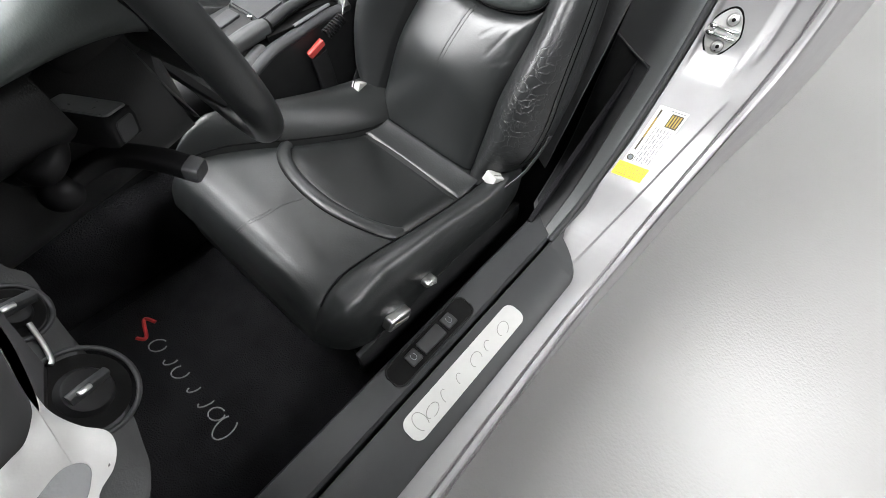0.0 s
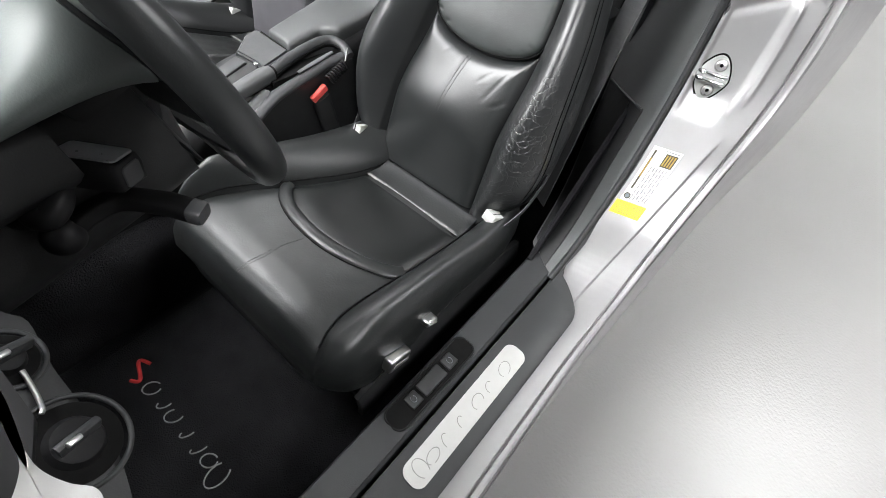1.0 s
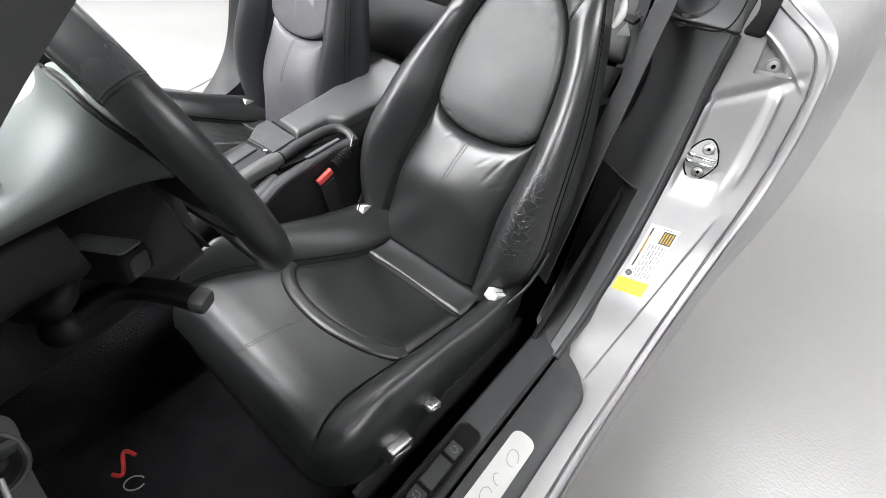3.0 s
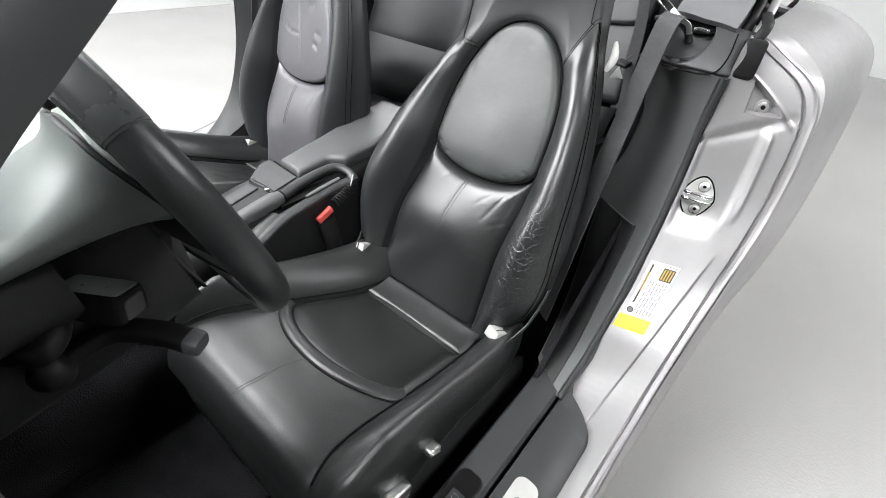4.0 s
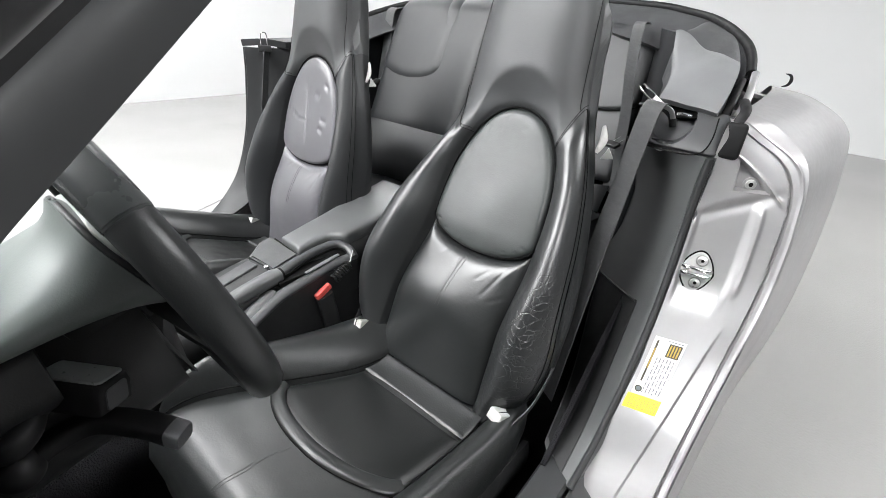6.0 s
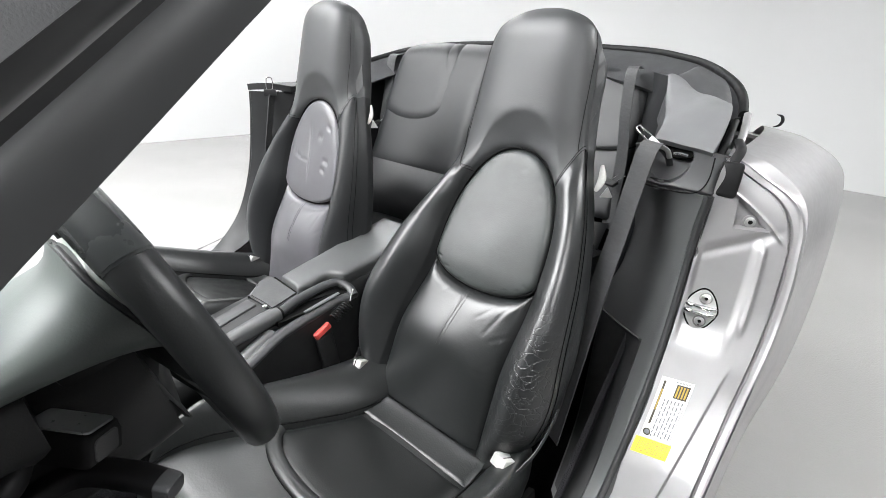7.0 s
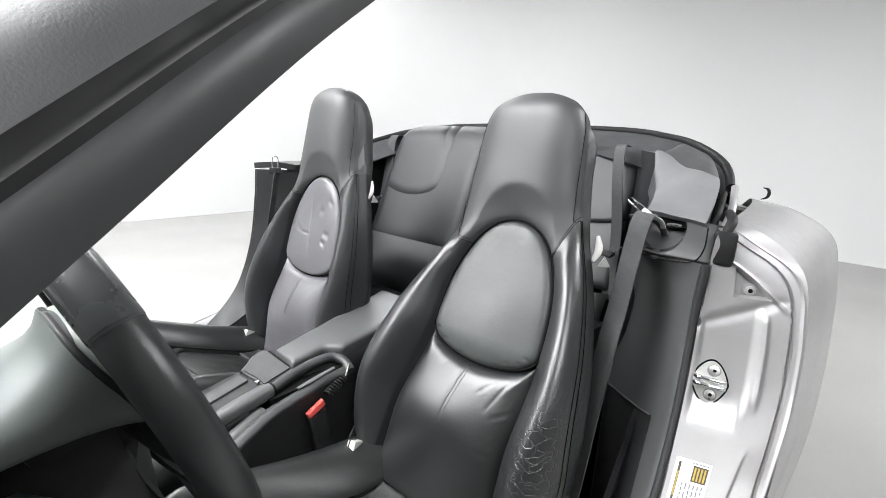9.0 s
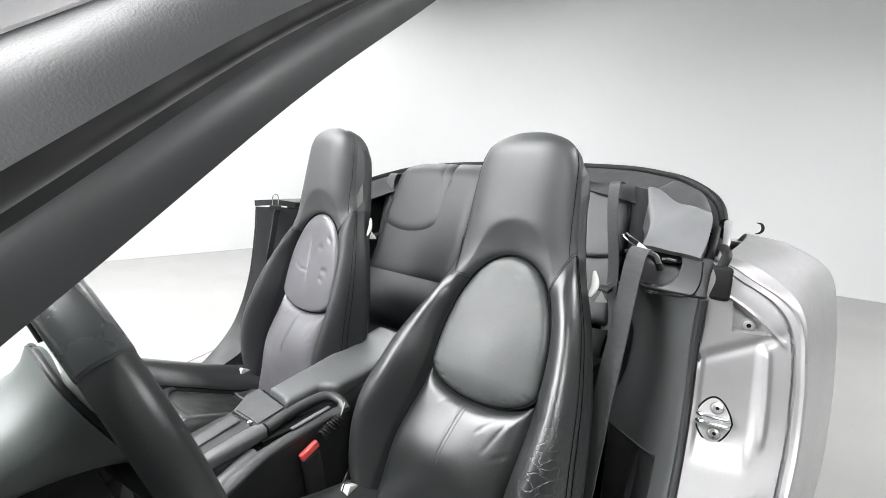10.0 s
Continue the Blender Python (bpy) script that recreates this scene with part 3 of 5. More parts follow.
part("seal_centre", disc(0.0042, 0.0005, frame_at(p + (n if n[1] > 0 else -n) * 0.0006, n if n[1] > 0 else -n), 24, 0.0002), M_PRINT, sticker)
rnd = random.Random(4)
rows_bm = bmesh.new()
for col in range(6):
    yy = 0.66
    while yy > 0.06:
        ln = rnd.uniform(0.03, 0.10)
        label_patch("", 0.30 + 0.11 * col, 0.335 + 0.11 * col, max(0.04, yy - ln), yy, 0.0012, M_PRINT, bm=rows_bm, nx=1, ny=2)
        yy -= ln + rnd.uniform(0.015, 0.04)
for k in range(5):
    label_patch("", 0.45 + 0.10 * k, 0.52 + 0.10 * k, 0.955, 0.972, 0.0012, M_PRINT, bm=rows_bm, nx=1, ny=1)
tagged(part("print_bars", rows_bm, M_PRINT, sticker, "grey unreadable print bars"), kind="stuff")
rows_bm = bmesh.new()
for row in range(6):
    xx = 0.02
    while xx < 0.95:
        ln = rnd.uniform(0.06, 0.16)
        label_patch("", xx, min(1.0, xx + ln), -0.215 + 0.033 * row, -0.203 + 0.033 * row, 0.0012, M_OCHRE, bm=rows_bm, nx=2, ny=1)
        xx += ln + 0.04
tagged(part("yellow_print", rows_bm, M_OCHRE, sticker, "ochre unreadable print bars"), kind="stuff")
for k in range(2):
    label_patch("frame_line", 0.24 + 0.70 * k, 0.25 + 0.70 * k, 0.04, 0.68, 0.0012, M_PRINT, nx=1, ny=8)


# ---- front seats ----
HWI = smooth_table([0, .04, .09, .14, .19, .23, .28, .34, .39, .46, .52, .56, .60, .68, .74, .785, .812, .828, .836], [.190, .228, .250, .262, .266, .262, .250, .232, .208, .172, .146, .137, .135, .131, .126, .117, .100, .072, .042])
HWO = smooth_table([0, .04, .09, .14, .19, .23, .28, .34, .39, .46, .52, .56, .60, .68, .74, .785, .812, .828, .836], [.190, .222, .238, .240, .234, .229, .223, .214, .203, .184, .162, .146, .135, .122, .113, .102, .086, .062, .036])
HWB = smooth_table([0, .12, .30, .42, .50, .56, .62, .68, .775, .836], [.20, .235, .225, .198, .174, .152, .138, .128, .108, .04])
HB = smooth_table([0, .05, .15, .28, .40, .50, .58, .86], [.030, .046, .068, .068, .050, .028, 0.006, 0.0])
EGG_V, EGG_A, EGG_UP, EGG_DOWN = 0.327, 0.125, 0.244, 0.055


def egg_half(v):
    """Half width of the oval pad at height v."""
    if v < EGG_V:
        return EGG_A * math.sqrt(max(0.0, 1 - ((EGG_V - v) / EGG_DOWN) ** 2))
    return EGG_A * math.sqrt(max(0.0, 1 - min(1.0, (v - EGG_V) / EGG_UP) ** 2.5))


def mid_u(v):
    return 0.008 - 0.022 * step(0.12, 0.32, v)


def pad_half(v):
    return 0.142 - 0.017 * (v / EGG_V) if v < EGG_V else egg_half(v)


BK = smooth_table([0, .1, .3, .5, .6, .73, .80, .823, .836], [.09, .11, .115, .10, .092, .090, .078, .060, .040])


def lean(v):
    """The head rest tips forward above the shoulders."""
    return 0.050 * step(0.52, 0.88, v)


def back_front(u, v):
    """How far the backrest stands forward at width u and height v."""
    hw = HWI(v) if u > 0 else HWO(v)
    a = abs(u - mid_u(v))
    c = pad_half(v)
    dome = step(0.50, 0.64, v) * (0.010 + 0.014 * (1 - min(1, abs(u) / hw) ** 4)) - 0.030 * max(0, (v - 0.765) / 0.071) ** 2.5
    k = math.sqrt(((u + 0.012) / 0.092) ** 2 + (max(0.0, v - 0.520) / 0.118) ** 2)
    dome -= 0.024 * max(0.0, 1 - k) ** 0.75 * step(0.46, 0.54, v)
    t = max(0.0, (a - c) / max(0.03, hw - c))
    body = 0.004 + HB(v) * math.sin(math.pi * min(1, t * 0.80 + 0.02))
    out_by = a - c if v < EGG_V else (math.sqrt((a / EGG_A) ** 2 + ((v - EGG_V) / EGG_UP) ** 2.5) - 1) * 0.15
    low = -0.014
    return low + (body * (1 - step(0.50, 0.64, v)) + dome - low) * step(-0.010, 0.006, out_by)


def groove(x, y, lines):
    """Depth of narrow creases; each line is x0, y0, x1, y1, width, depth."""
    d = 0.0
    for x0, y0, x1, y1, w, h in lines:
        ex, ey = x1 - x0, y1 - y0
        s = ((x - x0) * ex + (y - y0) * ey) / (ex * ex + ey * ey)
        if -0.2 < s < 1.2:
            px, py = x - x0 - ex * s, y - y0 - ey * s
            d += h * math.exp(-(px * px + py * py) / (w * w)) * step(-0.2, 0.2, s) * step(1.2, 0.8, s)
    return d


def front_seat(cx, y0, recline, creased, label):
    seat = thing("front_seat", label, "car seat", pose(cx, y0, 0.42 if creased else 0.412), "front seats")
    r = radians(recline)

    def at(u, v, w):
        w += lean(v) * (1.0 if creased else 0.35)
        return Vector((u, -v * math.sin(r) + w * math.cos(r), v * math.cos(r) + w * math.sin(r)))

    def side_seam(u, v, lift=0.001):
        return at(u, v, back_front(u, v) + lift)

    # one shell: bolsters below, the head rest cover above a seam that dips to the oval pad
    nf, nb = 84, 48       # columns over the front and round the back
    n = nf + nb
    slim_by = 0.0 if creased else 0.14

    def shell_ring(v):
        vv = max(0, v)
        slim = 1 - slim_by * step(0.56, 0.80, vv)
        hi, ho, bk = HWI(vv) * slim, HWO(vv) * slim, BK(vv) * (1.0 if creased else 1 + 0.25 * step(0.5, 0.65, vv))
        dips = 0.095 * step(0.36, 0.60, vv) * step(0.82, 0.60, vv)

        def low_by(u):
            return vv - dips * step(0.140, 0.100, abs(u))
        # columns gather along the edge of the centre pads
        half = max(pad_half(vv), 0.08)
        for _ in range(2):
            half = max(pad_half(max(0.0, low_by(half))), 0.08)
        m_ = mid_u(vv)
        c1, c2 = min(m_ + half, hi * 0.9), max(m_ - half, -ho * 0.9)
        us = [c1 + 0.007 + (hi - c1 - 0.007) * math.sin(math.pi / 2 * (1 - j / 20)) for j in range(20)]
        us += list(np.linspace(c1 + 0.006, c1 - 0.011, 11)) + list(np.linspace(c1 - 0.014, c2 + 0.014, nf - 62)) + list(np.linspace(c2 + 0.011, c2 - 0.006, 11))
        us += [c2 - 0.007 - (ho + c2 - 0.007) * math.sin(math.pi / 2 * j / 19) for j in range(20)]
        ring = []
        for u in us:
            hw = hi if u > 0 else ho
            y = v - dips * step(0.140, 0.100, abs(u))
            f = max(0.0, 1 - (abs(u) / hw) ** 2.667) ** 0.25
            ring.append(at(u, y, -0.035 + f * (back_front(u, max(0, y)) + 0.035)))
        for i in range(nb):
            th = math.pi * (1 + (i + 0.5) / nb)
            c, s = math.cos(th), math.sin(th)
            u = max(hi if c > 0 else ho, HWB(vv) * slim) * math.copysign(abs(c) ** 0.6, c)
            ring.append(at(u, v, -0.035 - abs(s) ** 0.6 * (bk - 0.035)))
        return ring

    seam_ring = shell_ring(0.60)
    body_rings = [shell_ring(v) for v in np.linspace(-0.03, 0.60, 112)]
    back = part("backrest", loft(body_rings, cap=False), M_WORN if creased else M_REAR, seat, "black leather backrest with raised side bolsters", 60)
    rings = [shell_ring(v) for v in list(np.linspace(0.60, 0.766, 40)) + list(np.linspace(0.770, 0.830, 20))]
    last_ring = rings[-1]
    mid = sum(last_ring, Vector()) / len(last_ring)
    for sc, dv in ((0.88, 0.0022), (0.68, 0.0038), (0.42, 0.0048), (0.14, 0.0052), (0.002, 0.0053)):
        rings.append([mid + (p - mid) * sc + Vector((0, 0, dv)) for p in last_ring])
    part("head_rest", loft(rings, cap=False), M_HEAD, back, "satin black leather head rest", 60)
    # double seam where the head rest cover meets the bolsters, and up the edges of its front panel
    front_idx = range(3, nf - 3)
    for half in (0, 1):
        idx = [i for i in front_idx if (seam_ring[i].x > 0) == (half == 0)]
        sb = bmesh.new()
        for off in (0.0, 0.0065):
            sweep([p + Vector((0, 0.0008, off)) for p in (seam_ring[i] for i in idx)], 0.0012, n=6, bm=sb)
        part("shoulder_seam", sb, M_SEAM, back)
        k = 8 if half == 0 else nf - 1 - 8
        part("edge_seam", sweep([r_[k] + (r_[k] - sum(r_, Vector()) / n).normalized() * 0.0004 for r_ in rings[1:52]], 0.0014, n=6), M_SEAM, back)
        k = 3 if half == 0 else nf - 1 - 3
        sb = bmesh.new()
        for q in (0, 2):
            sweep([r_[k - q + 1 if half == 0 else k + q - 1] + (r_[k] - sum(r_, Vector()) / n).normalized() * 0.0007 for r_ in body_rings[14:]], 0.0015, n=6, bm=sb)
        part("side_seam", sb, M_SEAM, back)
    # oval centre pad
    WRINK = [(-0.03, 0.56, -0.035, 0.545, 0.003, 0.0012), (-0.09, 0.52, -0.075, 0.512, 0.003, 0.0012), (0.07, 0.51, 0.06, 0.50, 0.003, 0.0010)] if creased else [(-0.010, 0.345, 0.006, 0.49, 0.0045, 0.0022), (0.035, 0.395, 0.085, 0.42, 0.0035, 0.0026), (0.0, 0.392, 0.03, 0.394, 0.0035, 0.0022), (-0.095, 0.400, -0.070, 0.404, 0.006, 0.0034), (-0.085, 0.372, -0.065, 0.380, 0.005, 0.0030), (-0.085, 0.49, -0.07, 0.50, 0.006, 0.0028), (-0.055, 0.465, -0.035, 0.47, 0.010, 0.0022)]
    if creased:      # short gathers where the hide is pulled over the pad's edge
        for deg, q0 in ((8, 0.80), (24, 0.84), (38, 0.78), (57, 0.85), (74, 0.82), (103, 0.84), (131, 0.86), (196, 0.82), (212, 0.84), (228, 0.78), (243, 0.83), (262, 0.85), (287, 0.84), (318, 0.80), (341, 0.83)):
            c, k = math.cos(radians(deg)), math.sin(radians(deg))
            reach = EGG_UP if k > 0 else EGG_DOWN
            WRINK.append((mid_u(0.4) + EGG_A * q0 * c, EGG_V + reach * q0 * k, mid_u(0.4) + EGG_A * 0.95 * math.cos(radians(deg + 3)), EGG_V + reach * 0.95 * math.sin(radians(deg + 3)), 0.0026, 0.0013))
    def oval(u, v):
        th, q = 2 * math.pi * u, v
        s, c = math.sin(th), math.cos(th)
        y = EGG_V + (EGG_UP if s > 0 else EGG_DOWN) * q * (abs(s) ** (0.88 if s > 0 else 1.0)) * math.copysign(1, s)
        x = mid_u(0.4) + EGG_A * q * math.copysign(abs(c) ** (0.92 if s > 0 else 1.0), c)
        w = -0.012 + 0.016 * (1 - q ** 30) + 0.006 * (1 - q * q) + 0.004 * step(0.48, 0.57, y) - 0.0028 * math.exp(-((x - 0.0) / 0.040) ** 2 - ((y - 0.44) / 0.05) ** 2)
        return at(x, y, w - groove(x, y, WRINK))
    # the passenger's oval carries its sheen in the colour
    part("oval_pad", sheet(oval, 120, 60), M_PANEL if creased else M_PANEL_SHEEN, back, "smooth dark leather oval back pad", 80)
    part("oval_piping", sweep([oval(u, 1.0) + at(0, 0, 0.0075) - at(0, 0, 0) for u in np.linspace(0, 1, 101)[:-1]], 0.0040, n=8, closed=True), M_SEAM, back)
    # lower centre pad, bulging at the lumbar height
    LINES = [(-0.10, 0.26, -0.075, 0.20, 0.003, 0.0012), (-0.075, 0.255, -0.05, 0.225, 0.003, 0.001), (-0.13, 0.22, -0.09, 0.19, 0.003, 0.0012), (-0.13, 0.13, -0.08, 0.125, 0.003, 0.0010), (-0.13, 0.10, -0.09, 0.105, 0.003, 0.0010), (0.03, 0.265, 0.05, 0.245, 0.003, 0.001), (-0.12, 0.17, -0.10, 0.14, 0.003, 0.001), (0.004, 0.265, 0.006, 0.15, 0.0035, 0.0009)]
    def low(u, v):
        a = 2 * u - 1
        top = EGG_V - 0.002 - EGG_DOWN * math.sqrt(max(0.0, 1 - a * a))
        y = -0.02 + v * (top + 0.02)
        yy = max(0, y)
        x = mid_u(yy) + a * (pad_half(yy) - 0.001)
        e = 1 - max(abs(a) ** 12, max(0, 2 * v - 1) ** 12)
        w = -0.020 + 0.020 * e + 0.005 * (1 - a * a) + 0.026 * math.exp(-((y - 0.150) / 0.105) ** 2) * (1 - 0.45 * a * a)
        return at(x, y, w - 0.8 * groove(x, y, LINES))
    # same painted sheen on the passenger's lower pad
    part("lower_pad", sheet(low, 80, 70), M_LEATHER if creased else M_PANEL_SHEEN, back, "creased black leather lower back pad", 80)
    pleat = bmesh.new()
    for du in (-0.014, 0.014):
        sweep([low(0.5 + du + 0.0005 * k, 0.98 - 0.035 * k) + at(0, 0, 0.0002) - at(0, 0, 0) for k in range(13)], 0.0011, n=6, bm=pleat)
    part("pleat_stitch", pleat, M_STITCH, back)
    # lumbar tilt release on the shoulder
    rel = part("fold_lever", sweep([at(-0.164, 0.530, -0.055), at(-0.168, 0.555, -0.058), at(-0.160, 0.582, -0.06)], 0.006, 0.013, steps=10, n=12, side=(0, 1, 0), taper=lambda s: 0.5 + 0.7 * math.sin(math.pi * s)), M_HINGE, back, "pale grey fold-down lever")
    part("pull_tab", plate_shape([(-0.011, -0.009), (0.011, -0.012), (0.001, 0.013)], 0.004, Matrix.Translation(at(-0.186, 0.532, -0.055)) @ pose(0, 0, 0, 70, 0, 20)), M_HINGE, rel, "small white triangular tab")

    # cushion
    flat_top = smooth_table([-.06, .0, .10, .20, .32, .39, .425, .445, .458, .466], [-.03, -.028, -.014, .008, .032, .036, .030, .016, -.008, -.040])
    def TOP(y):
        return flat_top(y) + (0.0 if creased else 0.17 * max(0.0, y))

    if creased:
        side_in = smooth_table([-.06, .0, .2, .33, .40, .43, .448, .460, .466], [.222, .236, .252, .260, .256, .240, .218, .190, .165])
        side_out = smooth_table([-.06, .0, .2, .36, .41, .438, .452, .460, .466], [.222, .234, .238, .238, .230, .212, .195, .178, .160])
        seam_in = smooth_table([-.06, .05, .09, .19, .25, .34, .39, .46], [.100, .100, .106, .138, .162, .206, .226, .236])
        seam_out = smooth_table([-.06, .09, .25, .34, .39, .43, .46], [.166, .168, .166, .160, .158, .166, .176])
    else:
        side_in = side_out = smooth_table([-.06, .0, .2, .38, .43, .452, .458], [.222, .232, .238, .236, .225, .20, .17])
        seam_in = seam_out = smooth_table([-.06, .05, .2, .36, .46], [.128, .128, .143, .164, .168])

    def SIDE(y, u):
        return side_in(y) if u > 0 else side_out(y)

    def US(y, u):
        return seam_in(y) if u > 0 else seam_out(y)

    def cush_top(u, y):
        a, us, sd = abs(u), US(y, u), SIDE(y, u)
        z = TOP(y)
        if a > us:
            t = (a - us) / max(0.01, sd - us)
            hb = ((0.040 if u < 0 else 0.060) if creased else 0.068) * min(1, max(0, (0.45 - y) / 0.11)) + 0.004
            z += hb * math.sin(math.pi * min(1, t * 0.72 + 0.06)) - 0.005 * math.exp(-((a - us) / 0.011) ** 2)
        else:
            z += 0.012 * (1 - (a / us) ** 2) * 0.5 - 0.006 * (a / us) ** 12
        # shallow pulls in the hide
        return z - groove(u, y, PULLS)
    PULLS = [(0.12, 0.42, 0.05, 0.40, 0.012, 0.0005), (-0.03, 0.43, -0.10, 0.40, 0.010, 0.0005), (0.05, 0.36, 0.13, 0.35, 0.014, 0.0004), (-0.10, 0.35, -0.14, 0.31, 0.010, 0.0005), (-0.04, 0.34, 0.02, 0.33, 0.012, 0.0008)] if creased else []
    rings = []
    cols = np.concatenate([np.linspace(-1, -0.66, 26), np.linspace(-0.65, 0.65, 60), np.linspace(0.66, 1, 26)])
    for y in list(np.linspace(-0.06, 0.39, 70)) + list(np.linspace(0.394, 0.466, 28)):
        ring = []
        for q in cols[::-1]:
            us, sd = US(y, q), SIDE(y, q)
            k = abs(q)
            u = us * k / 0.655 if k <= 0.655 else us + (sd - us) * math.sin(math.pi / 2 * (k - 0.655) / 0.345)
            f = math.sqrt(max(0.0, 1 - max(0.0, (k - 0.80) / 0.20) ** 2))
            ring.append((math.copysign(u, q), y, -0.06 + f * (cush_top(math.copysign(u, q), y) + 0.06)))
        drop = 0.05 if y < 0.43 else 0.05 - 0.85 * (y - 0.43)
        for th in np.linspace(math.pi, 2 * math.pi, 26)[1:-1]:
            c, sn = math.cos(th), math.sin(th)
            ring.append((SIDE(y, c) * math.copysign(abs(c) ** 0.5, c), y, -0.06 - abs(sn) ** 0.5 * drop))
        rings.append(ring)
    cushion = part("cushion", loft(rings), M_CUSH if creased else M_LEATHER, seat, "black leather seat cushion with side bolsters", 60)

    def arc_y(a):
        return 0.236 + 0.060 * max(0.0, 1 - a * a) ** 0.72

    def across_at(a, y):
        return a * (US(y, a) - 0.003)

    def insert(u, v):
        a = 2 * u - 1
        y = 0.086 + v * (arc_y(a) - 0.086)
        e = max(abs(a) ** 14, abs(2 * v - 1) ** 10)
        lift = -0.008 + 0.0135 * (1 - e) - 0.0015 * math.exp(-((a - 0.05) / 0.35) ** 2 - ((v - 0.5) / 0.25) ** 2)
        return Vector((across_at(a, y), y, TOP(y) + 0.005 * (1 - a * a) + lift))
    part("centre_insert", sheet(insert, 56, 36), M_INSERT, cushion, "smooth black leather horseshoe insert", 80)
    pts = [(across_at(a, arc_y(a)), arc_y(a)) for a in np.sin(np.linspace(-1.5, 1.5, 48))]
    part("insert_welt", sweep([(x, y + 0.004, TOP(y) + 0.004 + 0.004 * (1 - (x / 0.17) ** 2)) for x, y in pts], 0.012, 0.027, n=14, side=(0, 0, 1)), M_WELT, cushion, "raised shiny welt round the insert")
    part("welt_seam", sweep([(x, y + 0.0175, TOP(y + 0.017) + 0.0025 + 0.004 * (1 - (x / 0.17) ** 2)) for x, y in pts[3:-3]], 0.0022, n=6), M_SEAM, cushion)
    def strip(u, v):
        a = 2 * u - 1
        y = 0.022 + 0.064 * v
        e = max(abs(a) ** 30, abs(2 * v - 1) ** 24)
        return Vector((across_at(a, y), y, TOP(y) + 0.003 + 0.005 * (1 - e) + 0.014 * (1 - v) ** 2))
    part("rear_roll", sheet(strip, 44, 16), M_CUSH, cushion, "dark leather roll at the back of the cushion", 80)
    sb = bmesh.new()
    STL = [(0.010, 0.318), (0.020, 0.356), (0.022, 0.391), (0.036, 0.440)]
    stl = spline([(x, y, 0) for x, y in STL], 22)
    for dx, k0 in ((0.0, 0), (0.006, 11)):
        for k in range(k0, 22):
            p, q = stl[k] * 0.85 + stl[k + 1] * 0.15, stl[k] * 0.15 + stl[k + 1] * 0.85
            sweep([(c[0] + dx, c[1], cush_top(c[0] + dx, c[1]) + 0.0006) for c in (p, q)], 0.0011, n=6, bm=sb)
    part("centre_stitch", sb, M_STITCH, cushion)
    for sgn in (-1, 1):
        part("bolster_seam", sweep([(sgn * US(y, sgn), y, cush_top(sgn * (US(y, sgn) + 0.0005), y) + 0.0015) for y in np.linspace(0.02, 0.435, 36)], 0.0034, n=6), M_SEAM, cushion)
    # base and fittings
    base = part("seat_base", block(0.43, 0.42, 0.16, (0, 0.17, -0.145), 0.02), M_PLASTIC, seat, "black plastic seat base and side trim")
    part("side_trim", sheet(lambda u, v: Vector((-0.228 - 0.006 * math.sin(math.pi * v), -0.05 + 0.48 * u, -0.16 + (0.075 + 0.03 * math.sin(math.pi * u)) * v)), 20, 8, 0.012), M_PLASTIC, base)
    for u_, y_, z_, w_, h_ in ((-0.246, 0.346, -0.043, 0.052, 0.030), (-0.246, 0.266, -0.014, 0.030, 0.014)):
        knob = part("adjuster_knob", block(0.022, w_, h_, (u_, y_, z_), 0.006, turn=(20, 0, 0)), M_METAL, base, "silver seat adjuster knob")
        part("knob_ridge", block(0.004, w_ * 0.8, h_ * 0.25, (u_ - 0.0105, y_, z_), 0.0015, turn=(32, 0, 0)), M_STEEL, knob)
        part("knob_stem", disc(0.010, 0.018, pose(u_ + 0.026, y_, z_, 0, -90, 0), 16, 0.001), M_PLASTIC, knob)
    for sgn in (-1, 1):
        hx, hy, hz = (-0.196, 0.010, 0.010) if sgn < 0 else (0.177, 0.028, 0.034) if creased else (0.172, 0.030, 0.036)
        hinge = part("hinge_cover", block(0.030 if sgn < 0 else 0.020, 0.044 if sgn < 0 else 0.034, 0.022, (hx, hy, hz), 0.0025, 2, turn=(30, 0, 14 * sgn)), M_HINGE, seat, "pale grey plastic hinge cover")
        part("cover_slot", block(0.0020, 0.034, 0.0236, (hx + 0.004 * sgn, hy + 0.002, hz + 0.0005), 0.0004, 1, turn=(30, 0, 14 * sgn)), M_SEAM, hinge)
        part("hinge_strap", sweep([(sgn * 0.222, 0.010, 0.000), (sgn * 0.236, -0.030, 0.030), (sgn * 0.243, -0.065, 0.078), (sgn * 0.243, -0.078, 0.100)], 0.004, 0.018, steps=14, n=8), M_CAP, hinge, "grey hinge strap")
    for sx in (-0.17, 0.17):
        part("slide_rail", block(0.04, 0.5, 0.04, (sx, 0.15, -0.2225), 0.004), M_RUBBER, seat)
    return seat


front_seat(-0.382, -0.089, 24.5, True, "black leather sports seat with worn creased bolsters beside the doorway")
front_seat(0.295, -0.210, 13.5, False, "black leather sports seat with a wrinkled oval back pad")


# ---- steering wheel ----
WC, WT = Vector((-0.376, 0.3535, 0.8600)), 20.0
wheel_at = pose(*WC, -WT, 0, 0)      # local z: up in the wheel's plane, local -y: towards the driver
sw = thing("steering_wheel", "black leather steering wheel with a smooth upper rim section", "steering wheel", wheel_at)


def rim_arc(a0, a1, w, h, n=60):
    return sweep([(0.168 * math.sin(radians(a)), 0, 0.168 * math.cos(radians(a))) for a in np.linspace(a0, a1, n)], w, h, n=16, side=(0, 1, 0))


